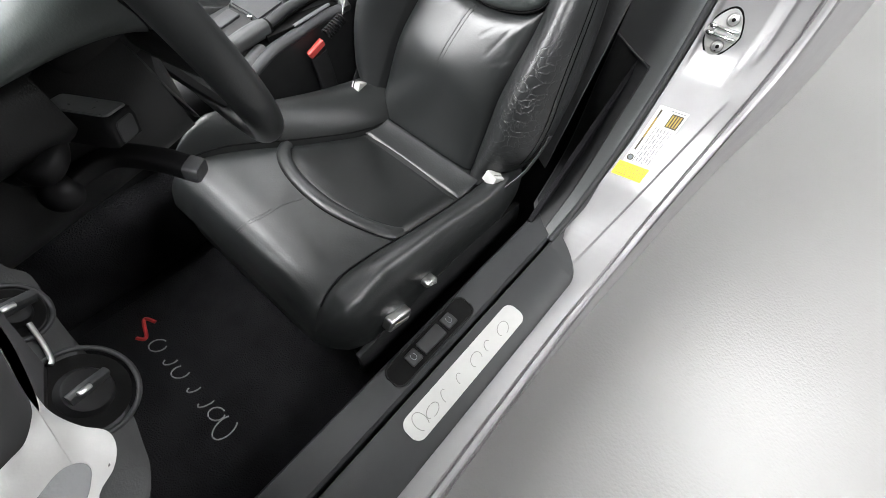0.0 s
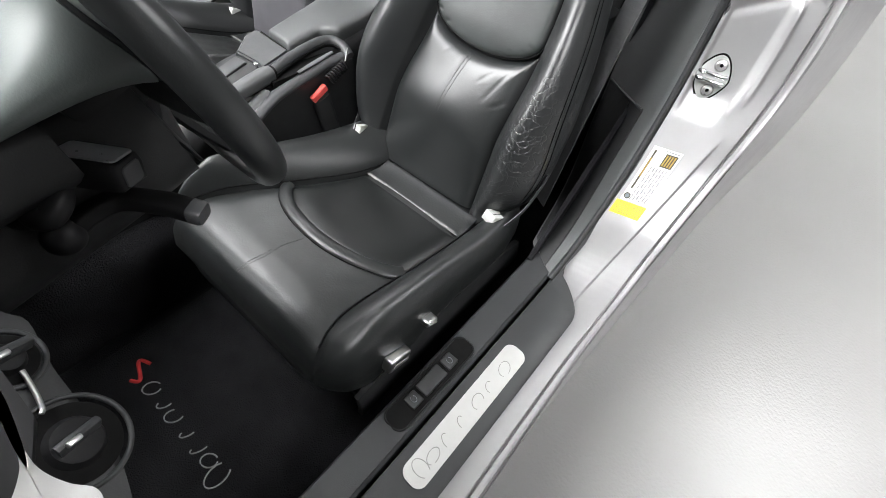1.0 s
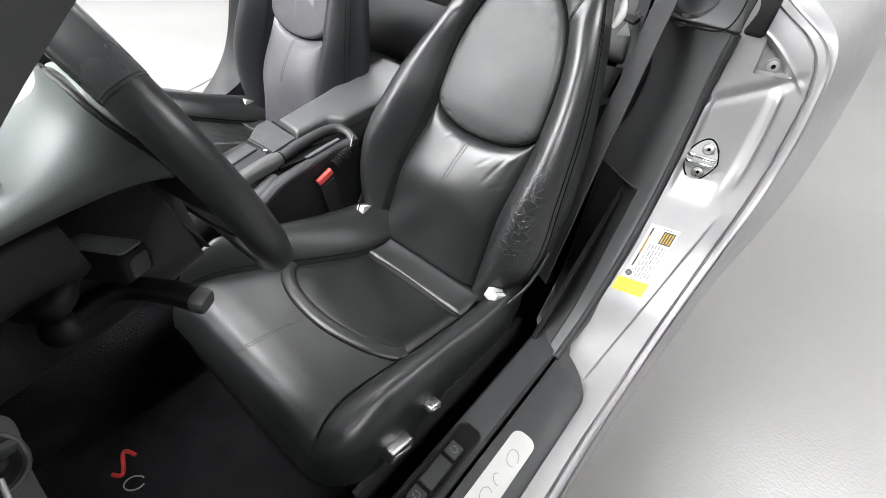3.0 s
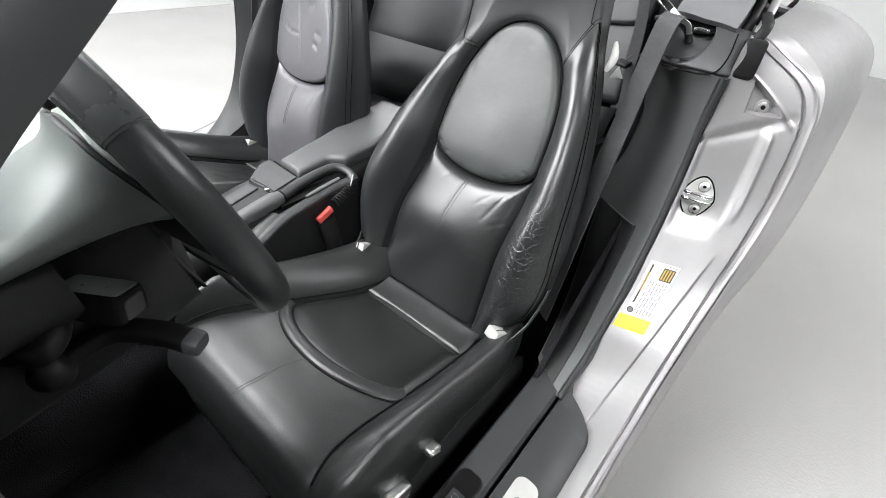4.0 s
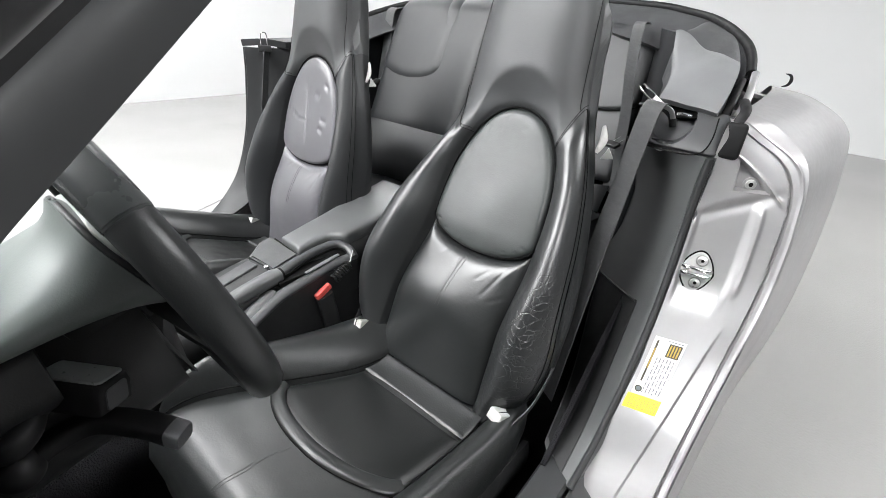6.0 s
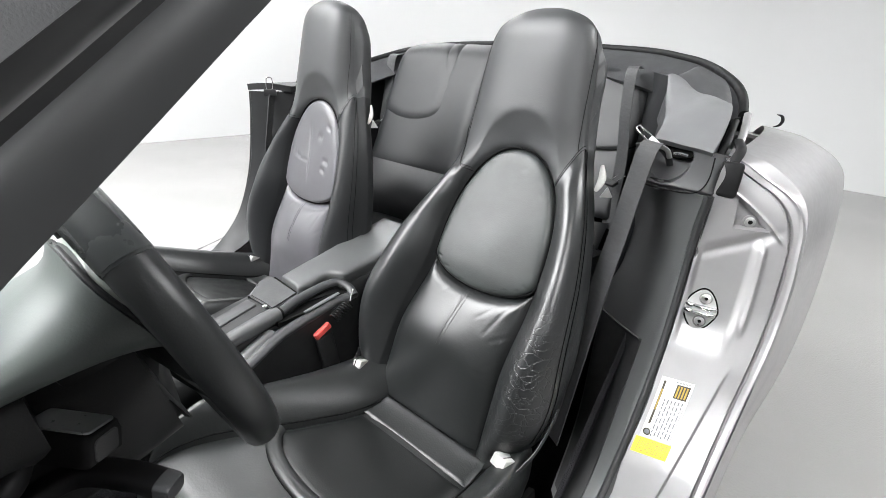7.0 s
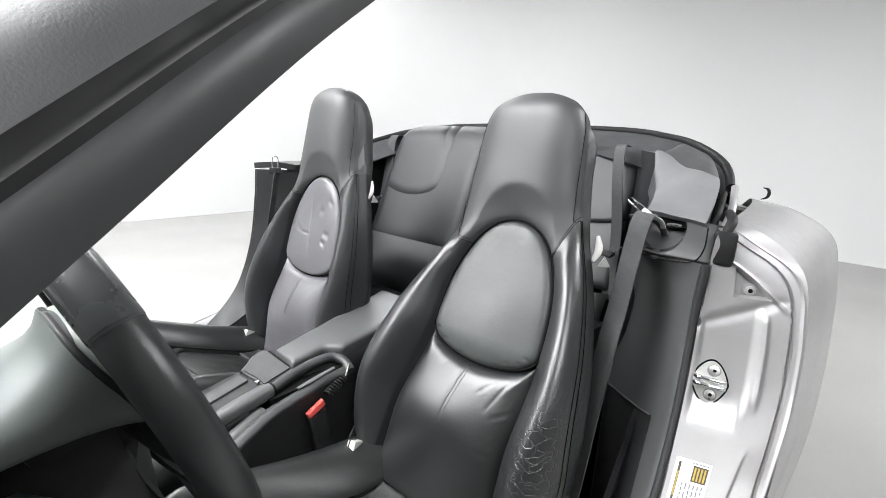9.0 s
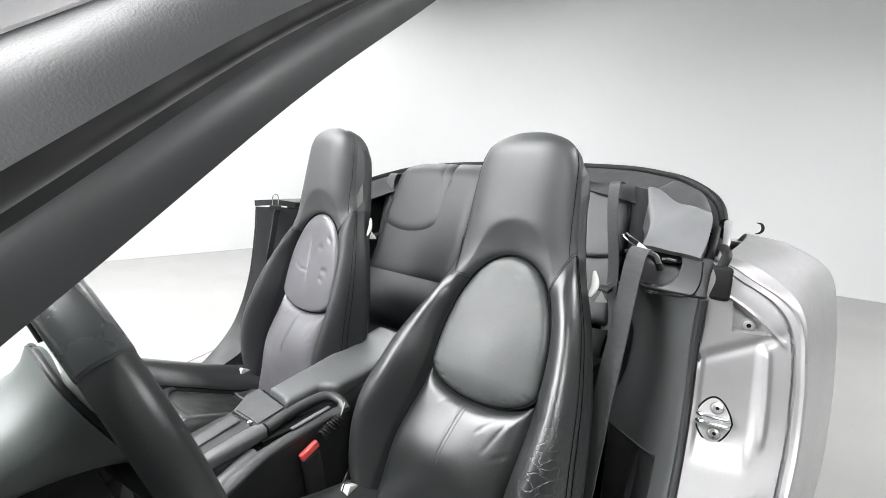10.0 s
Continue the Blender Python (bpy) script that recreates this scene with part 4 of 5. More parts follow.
part("lower_rim", rim_arc(52.2, 307.8, 0.0345, 0.032, 90), M_RIM, sw, "black leather lower rim")
part("upper_rim", rim_arc(-51.3, 51.3, 0.0360, 0.0335, 60), M_RIMTOP, sw, "smooth shiny upper rim section")
for sgn in (-1, 1):
    for k, (wide, deep) in enumerate(((0.0352, 0.0327), (0.0340, 0.0315))):
        part("rim_collar", rim_arc(sgn * (51.25 + 0.7 * k), sgn * (52.0 + 0.7 * k), wide, deep, 4), M_RIMTOP, sw)
part("airbag_pad", loft([[(r_ * math.copysign(abs(math.cos(a)) ** 0.8, math.cos(a)), y_, 0.92 * r_ * math.copysign(abs(math.sin(a)) ** 0.8, math.sin(a))) for a in np.linspace(0, 2 * math.pi, 41)[:-1]]
                         for r_, y_ in ((0.060, 0.024), (0.064, 0.010), (0.064, -0.004), (0.060, -0.013), (0.045, -0.020), (0.02, -0.023))]), M_PLASTIC, sw, "black airbag pad")
for a in (-90, 90, 180):
    s, c = math.sin(radians(a)), math.cos(radians(a))
    part("spoke", sweep([(0.06 * s, 0.02, 0.06 * c), (0.11 * s, 0.012, 0.11 * c), (0.160 * s, 0.0, 0.160 * c)], 0.018, 0.045, steps=10, n=12, side=(0, 1, 0), power=3), M_PLASTIC, sw)
part("hub", disc(0.055, 0.07, pose(0, 0.015, 0, -90, 0, 0), 32, 0.006), M_PLASTIC, sw)

# ---- column, stalks, instrument pod, dash ----
column = thing("steering_column", "black plastic steering column shroud with two stalks", "steering column")
part("shroud", sweep([(-0.372, 0.372, 0.796), (-0.372, 0.380, 0.794), (-0.372, 0.46, 0.772), (-0.372, 0.66, 0.732)], 0.135, 0.165, steps=20, n=36, power=2.6, taper=lambda s: 0.82 + 0.18 * min(1.0, s * 6)), M_PLASTIC, column)
st = part("upper_stalk", sweep([(-0.440, 0.500, 0.790), (-0.460, 0.499, 0.792), (-0.474, 0.491, 0.797), (-0.468, 0.479, 0.802), (-0.452, 0.471, 0.805), (-0.444, 0.460, 0.808)], 0.019, 0.019, steps=26, n=18, side=(0, 0, 1), power=2.6), M_RUBBER, column, "black bent stalk")
PADDLE = frame_at((-0.4625, 0.4410, 0.812), (0.10, -0.16, 1.0), (-0.83, -0.56, 0.0))
def paddle_ring(y, grow, lift=0.0):
    return [PADDLE @ Vector((x * grow, y, z * grow + lift)) for x, z in ((-0.0155, -0.014), (-0.0165, 0.004), (-0.0130, 0.0125), (0.0125, 0.0135), (0.0160, 0.009), (0.0165, -0.012))]
paddle = part("paddle", loft([paddle_ring(-0.031, 0.80), paddle_ring(-0.0285, 0.96), paddle_ring(-0.024, 1.0), paddle_ring(0.022, 1.0), paddle_ring(0.0275, 0.96), paddle_ring(0.029, 0.84)]), M_RUBBER, st, "black paddle end", 50)
# pale plate stands in for light on the paddle's top; the body is its dark side
part("paddle_top", plate_shape(rounded(0.0250, 0.054, 0.004), 0.0016, PADDLE @ pose(-0.0005, -0.001, 0.0130, 0, -3, 0), 0.0006), M_PADDLE_LIT, paddle, "upper face of the paddle, coloured paler as if lit")
# lit end of the paddle, likewise a greyer plate
part("paddle_face", plate_shape(rounded(0.021, 0.019, 0.004), 0.0012, PADDLE @ pose(0.0005, 0.0288, -0.001, -90, 0, 0), 0.0005), M_CAP, paddle)
st = part("lower_stalk", sweep([(-0.452, 0.492, 0.757), (-0.446, 0.468, 0.762), (-0.450, 0.440, 0.763), (-0.478, 0.4150, 0.760), (-0.500, 0.402, 0.757)], 0.019, 0.021, steps=26, n=18, power=3.4, side=(0, 0, 1), taper=lambda s: 0.92 + 0.14 * s), M_RUBBER, column, "black straight stalk")
part("stalk_cap", sweep([(-0.5005, 0.4017, 0.757), (-0.509, 0.3970, 0.7560), (-0.5115, 0.3955, 0.7555)], 0.0190, 0.0210, n=18, power=3.8, side=(0, 0, 1), taper=lambda s: 1.04 - 0.12 * (s > 0.9)), M_CAP, st, "grey end cap")
for p, rr in (((-0.439, 0.500, 0.789), 0.020), ((-0.453, 0.494, 0.757), 0.017)):
    b = bmesh.new()
    bmesh.ops.create_uvsphere(b, u_segments=24, v_segments=14, radius=rr, matrix=Matrix.Translation(p))
    part("stalk_boot", b, M_RUBBER, column)

pod = thing("instrument_pod", "dark green-black soft dash pod over the instruments", "instrument pod")
PX = -0.375


POD = spline([(-0.010, 0.856), (-0.048, 0.858), (-0.084, 0.863), (-0.112, 0.874), (-0.1300, 0.891), (-0.1365, 0.913), (-0.130, 0.938), (-0.114, 0.956), (-0.080, 0.9635), (-0.045, 0.953), (0, 0.930), (0.040, 0.906), (0.074, 0.882), (0.096, 0.864), (0.100, 0.850), (0.085, 0.846), (0.050, 0.850)], 80)


def pod_skin(u, v, grow=0.0):
    x, z = POD[int(round(u * 80))]
    near = 0.011 * step(0.955, 0.890, z) * step(-0.02, -0.08, x)
    z = 0.920 + (z - 0.920) / (1 + (6.0 + 5.0 * step(0.912, 0.936, z)) * v) - 0.12 * v
    x = x * (1 - 0.72 * v ** 1.3) * (1 + grow / 0.13)
    return Vector((PX + x, 0.421 - near * (1 - v) + 0.30 * v - 0.36 * (0.97 - z) * (1 - v), z + grow * (z - 0.91) / 0.06))


def hood_rim(v):
    return 12.5 + 6 * min(1.0, v / 0.16)


def pod_at(k, v):
    a, f = int(min(k, 79)), k - int(min(k, 79))
    return pod_skin(a / 80, v) * (1 - f) + pod_skin((a + 1) / 80, v) * f


part("hood", sheet(lambda u, v: pod_at(hood_rim(v) + (80 - 2 * hood_rim(v)) * u, v), 60, 40, 0.010), M_POD, pod, "smooth green-grey hood", 60)
part("hood_skirt", sheet(lambda u, v: pod_at(hood_rim(v) * u, v), 24, 40, 0.010), M_POD, pod, "smooth green-grey lower skirt", 60)
part("hood_skirt", sheet(lambda u, v: pod_at(80 - hood_rim(v) * (1 - u), v), 24, 40, 0.010), M_POD, pod, "smooth green-grey lower skirt", 60)
part("bezel", sweep([pod_skin(u, 0.0, -0.006) - Vector((0, 0.011, 0)) for u in np.linspace(0.3, 0.9, 65)], 0.012, 0.008, n=10, side=(0, 1, 0)), M_LENS, pod, "pale bezel edge")
part("bezel_lip", sweep([pod_skin(u, 0.0, -0.0025) + Vector((0, -0.003, 0)) for u in np.linspace(0, 1, 81)], 0.0050, n=10), M_TRIM, pod)
part("binnacle_body", sweep([(PX, 0.455, 0.835), (PX, 0.55, 0.825), (PX, 0.72, 0.79)], 0.200, 0.105, steps=16, n=36, power=2.4, side=(1, 0, 0)), M_PLASTIC, pod, "black lower binnacle body")
part("instrument_face", sheet(lambda u, v: Vector((PX - 0.095 + 0.19 * u, 0.45 + 0.05 * v, 0.870 + 0.085 * v)), 8, 6, 0.01), M_RUBBER, pod, "black instrument face")

dash = thing("dashboard", "black dashboard with round switch sockets and a silver vent surround", "dashboard")
part("main_body", sweep([(-0.73, 0.76, 0.80), (-0.5, 0.74, 0.81), (0, 0.72, 0.81), (0.5, 0.74, 0.81), (0.73, 0.76, 0.80)], 0.30, 0.22, steps=30, n=24, side=(0, 1, 0), power=3.4), M_PLASTIC, dash)
KM = frame_at((-0.61, 0.572, 0.745), (-0.40, -0.55, 0.73))
edge = spline([(0.13, 0.085), (0.092, 0.053), (0.085, 0.033), (0.051, 0.010), (0.018, -0.019), (-0.007, -0.041), (-0.041, -0.057), (-0.061, -0.064), (-0.087, -0.062), (-0.11, -0.03), (-0.10, 0.05), (0.02, 0.10), (0.13, 0.085)], 60)[:-1]
part("knee_panel", plate_shape([tuple(p) for p in edge][::-1], 0.030, KM @ pose(0, 0, -0.030), 0.008), M_PLASTIC, dash, "black rounded knee panel")
for cx_, cy_, rr in ((0.048, 0.038, 0.022), (-0.006, -0.013, 0.034)):
    m = KM @ pose(cx_, cy_, 0.0)
    sock = part("switch_socket", sweep([m @ Vector((rr * math.cos(a), rr * math.sin(a), 0.001)) for a in np.linspace(0, 2 * math.pi, 41)[:-1]], 0.004, n=10, closed=True), M_TRIM, dash, "round dark switch surround")
    part("bowl", disc(rr * 0.86, 0.0012, m, 32, 0.0004), M_SEAM, sock)
    part("knob", disc(rr * 0.55, 0.006, m @ pose(0, 0, 0.0012), 28, 0.002, r2=rr * 0.48), M_RUBBER, sock)
    if rr > 0.02:
        part("key_grip", sweep([m @ Vector(p) for p in ((-0.010, 0.010, 0.009), (0.0, 0.002, 0.011), (0.012, -0.008, 0.009))], 0.007, 0.010, n=12, steps=8, power=3.5), M_TRIM, sock, "dark key grip")
        part("key_tip", block(0.010, 0.004, 0.004, (0, 0, 0), 0.0012), M_METAL, sock).matrix_basis = m @ pose(-0.004, 0.004, 0.016, 0, 0, -40)
    else:
        part("pointer", sweep([m @ Vector((0.006 * math.cos(a), 0.006 * math.sin(a), 0.0075)) for a in np.linspace(-1.2, 1.4, 10)], 0.0025, n=8), M_CHROME, sock, "small chrome pointer")
part("chrome_handle", sweep([KM @ Vector((x, y, 0.005)) for x, y in ((0.040, 0.028), (0.036, 0.025), (0.025, 0.017), (0.015, 0.011), (0.011, 0.0105))], 0.0035, n=10, steps=16), M_METAL, dash, "bright satin handle arc")
part("lower_flap", plate_shape([tuple(p) for p in spline([(-0.064, -0.030), (-0.059, -0.055), (-0.067, -0.060), (-0.085, -0.056), (-0.09, -0.03), (-0.064, -0.030)], 24)[:-1]][::-1], 0.002, KM, 0.0006), M_TRIM, dash)
VM = frame_at((-0.70, 0.552, 0.85), (-0.45, -0.25, 0.85))
ring = spline([(0.047, 0.069), (0.026, 0.040), (0.016, 0.027), (0.006, 0.014), (0.0, 0.003), (-0.002, -0.010), (-0.001, -0.021), (-0.006, -0.028), (-0.015, -0.032), (-0.025, -0.032), (-0.038, -0.036), (-0.05, -0.02), (-0.046, 0.007), (-0.036, 0.010), (-0.026, 0.007), (-0.021, 0.006), (-0.014, 0.005), (-0.005, 0.008), (0.001, 0.012), (0.011, 0.023), (0.022, 0.037), (0.042, 0.068)], 90)
vent = part("vent_surround", plate_shape([tuple(p) for p in ring], 0.008, VM @ pose(0, 0, -0.004), 0.0025), M_METAL, dash, "satin silver vent surround")
part("surround_pocket", plate_shape([tuple(p) for p in spline([(-0.034, -0.011), (-0.021, -0.013), (-0.016, -0.019), (-0.019, -0.025), (-0.032, -0.028), (-0.034, -0.011)], 24)[:-1]][::-1], 0.0012, VM @ pose(0, 0, 0.004), 0.0004), M_GREY, vent, "grey pocket in the surround")
part("vent_recess", plate_shape([(0.06, 0.09), (-0.03, 0.09), (-0.05, 0.02), (-0.02, -0.005), (0.02, 0.02)], 0.02, VM @ pose(0, 0, -0.035), 0), M_RUBBER, dash, "black vent recess")

# ---- windscreen pillar ----
pillar = thing("windscreen_frame", "dark windscreen pillar with rubber door seal and silver outer face", "windscreen pillar")
PL = spline([(-0.73, 0.78, 0.87), (-0.691, 0.558, 0.955), (-0.6540, 0.4492, 1.0296), (-0.6100, 0.3140, 1.1312), (-0.5655, 0.1740, 1.2255), (-0.530, 0.070, 1.2955)], 50)
OFF = np.array([0.51, 0.40, 0.76])
IN = np.array([0.62, -0.78, 0.0])


def pillar_band(o0, o1, d0, d1, thick, name, mat, label, bulge):
    def f(u, v):
        p = PL[int(round(u * 50))]
        o = o0 + (o1 - o0) * v
        return p + OFF * o - IN * (d0 + (d1 - d0) * v + bulge * math.sin(math.pi * v))
    return part(name, sheet(f, 50, 12, thick), mat, pillar, label)


pillar_band(0.002, 0.0265, -0.010, 0.006, 0.02, "door_seal", M_SEAL, "dark grey rubber door seal", 0.010)
pillar_band(0.0255, 0.0385, 0.012, 0.008, 0.02, "seal_groove", M_RUBBER, "black recessed groove", -0.006)
pillar_band(0.038, 0.092, 0.006, -0.012, 0.02, "outer_face", M_CAP, "grey outer face", 0.008)
pillar_band(0.0925, 0.120, -0.010, -0.014, 0.02, "silver_edge", M_PAINT, "silver painted outer edge", 0.008)
HD = spline([(-0.524, 0.052, 1.322), (-0.40, 0.035, 1.335), (-0.2, 0.025, 1.345), (0, 0.02, 1.35), (0.2, 0.025, 1.345), (0.40, 0.035, 1.335), (0.524, 0.052, 1.322)], 40)
part("header", sweep(HD, 0.07, 0.04, n=12, side=(0, 1, 0)), M_TRIM, pillar, "dark header rail")
PR = PL * np.array([-1, 1, 1])
part("passenger_pillar", sweep(PR, 0.06, 0.05, n=12, side=(0, 1, 0)), M_TRIM, pillar)

# ---- centre console ----
console = thing("centre_console", "black centre console with a padded armrest lid", "centre console")
part("console_body", sweep([(0.015, 0.60, 0.40), (0.012, 0.30, 0.445), (0.008, 0.05, 0.482), (0.010, -0.25, 0.51), (0.01, -0.42, 0.52)], 0.165, 0.16, steps=30, n=24, power=4.5), M_PLASTIC, console)
def lid_ring(y, grow=0.0):
    k = (-0.03 - y) / 0.40
    left = -0.024 - 0.034 * step(-0.118, -0.150, y) - 0.004 * k - grow
    right = 0.060 + 0.052 * k + grow
    cx_, hw_, zc_, hz_ = (left + right) / 2, (right - left) / 2, 0.568 + 0.050 * k, 0.022 + grow
    return [(cx_ + hw_ * math.copysign(abs(math.cos(a)) ** 0.35, math.cos(a)), y - 0.004 * math.cos(a), zc_ + hz_ * math.copysign(abs(math.sin(a)) ** 0.5, math.sin(a))) for a in np.linspace(0, 2 * math.pi, 61)[:-1]]
part("armrest_lid", loft([lid_ring(-0.0365, -0.005), lid_ring(-0.0375, -0.002)] + [lid_ring(y) for y in np.linspace(-0.040, -0.42, 46)] + [lid_ring(-0.43, -0.008)]), M_LID, console, "padded black armrest lid", 50)
part("lid_gap", block(0.100, 0.006, 0.03, (0.036, -0.034, 0.560), 0.001, turn=(0, 0, -4)), M_SEAM, console)
part("front_plate", plate_shape([(-0.026, -0.032), (0.098, -0.036), (0.092, -0.004), (0.050, 0.046), (-0.006, 0.042), (-0.040, 0.044)][::-1], 0.020, pose(0, 0, 0.556, -5, 0, 0), 0.004), M_CAP, console, "grey console plate")
part("plate_edge", sweep([(0.098, -0.034, 0.565), (0.092, -0.004, 0.566), (0.052, 0.046, 0.562)], 0.010, 0.014, n=10), M_LID, console)
part("pad_frame", block(0.058, 0.150, 0.014, (0.022, 0.125, 0.541), 0.004, turn=(-8, 0, 7)), M_PLASTIC, console)
part("front_pad", block(0.034, 0.118, 0.012, (0.021, 0.112, 0.553), 0.0025, turn=(-8, 0, 7)), M_CAP, console, "flat grey console pad")
part("pad_slot", block(0.018, 0.130, 0.012, (-0.012, 0.105, 0.547), 0.002, turn=(-8, 0, 7)), M_SEAM, console, "dark slot beside the pad")
brake = part("handbrake_lever", sweep([(-0.066, 0.046, 0.571), (-0.067, 0.07, 0.571), (-0.071, 0.13, 0.565), (-0.072, 0.22, 0.550)], 0.034, 0.032, steps=24, n=20, power=2.6, taper=lambda s: 0.86 + 0.16 * math.sin(math.pi * min(1, 0.15 + s * 1.0))), M_LID, console, "black leather handbrake lever")
part("lever_ring", sweep([(-0.066, 0.040, 0.571), (-0.066, 0.046, 0.571)], 0.0290, 0.0275, n=20, power=2.6), M_SEAM, brake)
part("gaiter", sweep([(-0.084, 0.078, 0.540), (-0.094, 0.11, 0.536), (-0.106, 0.16, 0.524), (-0.115, 0.22, 0.505)], 0.044, 0.030, steps=14, n=16, power=2.4, side=(1, 0, -0.7)), M_LID, brake, "dark grey leather gaiter")
part("brake_button", disc(0.006, 0.007, pose(-0.022, 0.050, 0.570, 0, 0, 0), 16, 0.002), M_CHROME, brake)
RAIL = [(-0.063, 0.038, 0.572), (-0.050, -0.02, 0.577), (-0.044, -0.085, 0.580), (-0.050, -0.122, 0.579), (-0.076, -0.136, 0.572), (-0.104, -0.132, 0.560)]
part("inner_rail", sweep(RAIL, 0.021, 0.022, steps=40, n=16), M_CAP, console, "curved console rail")
part("rail_groove", sweep([(x - 0.0135, y + 0.006 * (k > 2) , z - 0.004) for k, (x, y, z) in enumerate(RAIL[:5])], 0.004, 0.006, steps=30, n=8), M_SEAM, console)
part("outer_rail", sweep([(-0.130, 0.17, 0.524), (-0.108, 0.082, 0.545), (-0.100, 0.037, 0.549), (-0.094, -0.02, 0.553), (-0.088, -0.075, 0.556), (-0.090, -0.128, 0.556)], 0.028, 0.020, steps=30, n=14, side=(1, 0, 0)), M_CAP, console, "rounded console side rail")
part("tray_floor", sheet(lambda u, v: Vector((-0.050 - 0.040 * v, 0.06 - 0.19 * u, 0.555)), 10, 4, 0.01), M_SEAM, console)
part("pale_insert", sweep([(-0.0905, -0.002, 0.5655), (-0.085, -0.055, 0.568), (-0.079, -0.104, 0.5695)], 0.011, 0.006, steps=14, n=12, side=(1, 0, 0), taper=lambda s: 0.75 + 0.25 * math.sin(math.pi * s)), M_GREY, console, "pale grey insert strip")
part("console_flank", sheet(lambda u, v: Vector((-0.092 - 0.020 * step(0.55, 0.0, u) - 0.030 * step(0.25, 0.0, u) - 0.004 * v, 0.20 - 0.34 * u, 0.552 - 0.030 * step(0.4, 0.0, u) - 0.30 * v)), 24, 10, 0.012), M_PLASTIC, console)

buckle = thing("belt_buckle", "seat belt buckle with a red release button", "seat belt buckle")
part("stalk", sweep([(-0.122, -0.05, 0.36), (-0.120, -0.04, 0.44), (-0.118, -0.028, 0.508)], 0.020, 0.042, steps=10, n=12, power=4), M_PLASTIC, buckle, "black buckle body")
part("release_button", block(0.012, 0.044, 0.016, (-0.118, -0.026, 0.519), 0.003, turn=(-24, 0, 0)), M_RED, buckle, "red release button")
coil = thing("coiled_cord", "black coiled cord beside the seat", "cord")
part("cord", sweep([(-0.128 + 0.00042 * a + 0.010 * math.cos(a), -0.050 - 0.0013 * a + 0.004 * math.sin(a), 0.545 + 0.0001 * a + 0.010 * math.sin(a)) for a in np.linspace(0, 50, 320)], 0.0046, n=6), M_RUBBER, coil)
part("cord_end", sweep([(-0.107, -0.115, 0.556), (-0.104, -0.124, 0.572), (-0.098, -0.132, 0.576), (-0.090, -0.136, 0.572)], 0.003, n=6, steps=12), M_HINGE, coil)


# ---- doorway pillar trims behind the seats ----
def pillar_trim(name, outer, inner, label, skin_mat=M_LID):
    t = thing(name, label, "pillar trim")
    o, i = spline(outer, 40), spline(inner, 40)
    def f(u, v):
        a, b = o[int(round(u * 40))], i[int(round(u * 40))]
        bow = 0.012 * math.sin(math.pi * v) - 0.008 * (v < 0.06)
        return a * (1 - v) + b * v + np.array([0, bow, 0])
    part("panel", sheet(f, 40, 20, 0.012), skin_mat, t, "black leather-grained panel")
    if skin_mat is M_LID:
        def g(u, v):
            a, k = 0.02 + (0.43 - 0.05 * v) * u, 0.30 + 0.68 * v + 0.06 * (1 - u) * (1 - v)
            a0 = a * 40
            j = min(int(a0), 39)
            oo, ii = o[j] + (o[j + 1] - o[j]) * (a0 - j), i[j] + (i[j + 1] - i[j]) * (a0 - j)
            return oo * (1 - k) + ii * k + np.array([-0.003, 0.012 * math.sin(math.pi * k) + 0.007, 0.001])
        part("kick_panel", sheet(g, 30, 14, 0.006), M_PLASTIC, t, "matt black lower panel")
        part("panel_lip", sweep([g(1.0, v) + np.array([0, 0.003, 0.004]) for v in np.linspace(0, 1, 14)], 0.006, 0.005, n=8), M_TRIM, t)
    part("edge_seal", sweep([p + (q - p) * 0.05 + np.array([0, 0.001, 0]) for p, q in zip(o, i)], 0.013, 0.014, n=10), M_TRIM, t, "black rubber edge seal")
    return t


OUT = [(-0.738, -0.07, 0.375), (-0.742, -0.16, 0.42), (-0.746, -0.255, 0.53), (-0.744, -0.33, 0.64), (-0.738, -0.375, 0.75), (-0.735, -0.390, 0.84), (-0.736, -0.396, 0.905)]
INN = [(-0.655, -0.13, 0.375), (-0.625, -0.30, 0.42), (-0.580, -0.46, 0.52), (-0.555, -0.56, 0.64), (-0.550, -0.58, 0.75), (-0.560, -0.53, 0.84), (-0.585, -0.440, 0.905)]
trim = pillar_trim("pillar_trim", OUT, INN, "black door pillar trim with a seat belt slot behind the seat")
part("lower_panel", sheet(lambda u, v: Vector((-0.672 + 0.03 * u, -0.08 - 0.62 * u, 0.38 - 0.18 * v + 0.42 * u * (1 - v))), 12, 8, 0.01), M_CARPET, trim, "black carpeted side panel")
def cap_face(u, v):
    x, z = -0.598 - 0.136 * u, 0.904 + 0.077 * v - 0.014 * u * v
    k = ((x + 0.642) / 0.040) ** 2 + ((z - 0.947) / 0.037) ** 2
    edge = 0.012 * (max(0.0, 0.12 - v) / 0.12) ** 2 + 0.010 * (max(0.0, u - 0.90) / 0.10) ** 2
    return Vector((x, -0.394 - 0.070 * v ** 1.4 - 0.030 * step(1.0, 0.84, k) - edge, z))


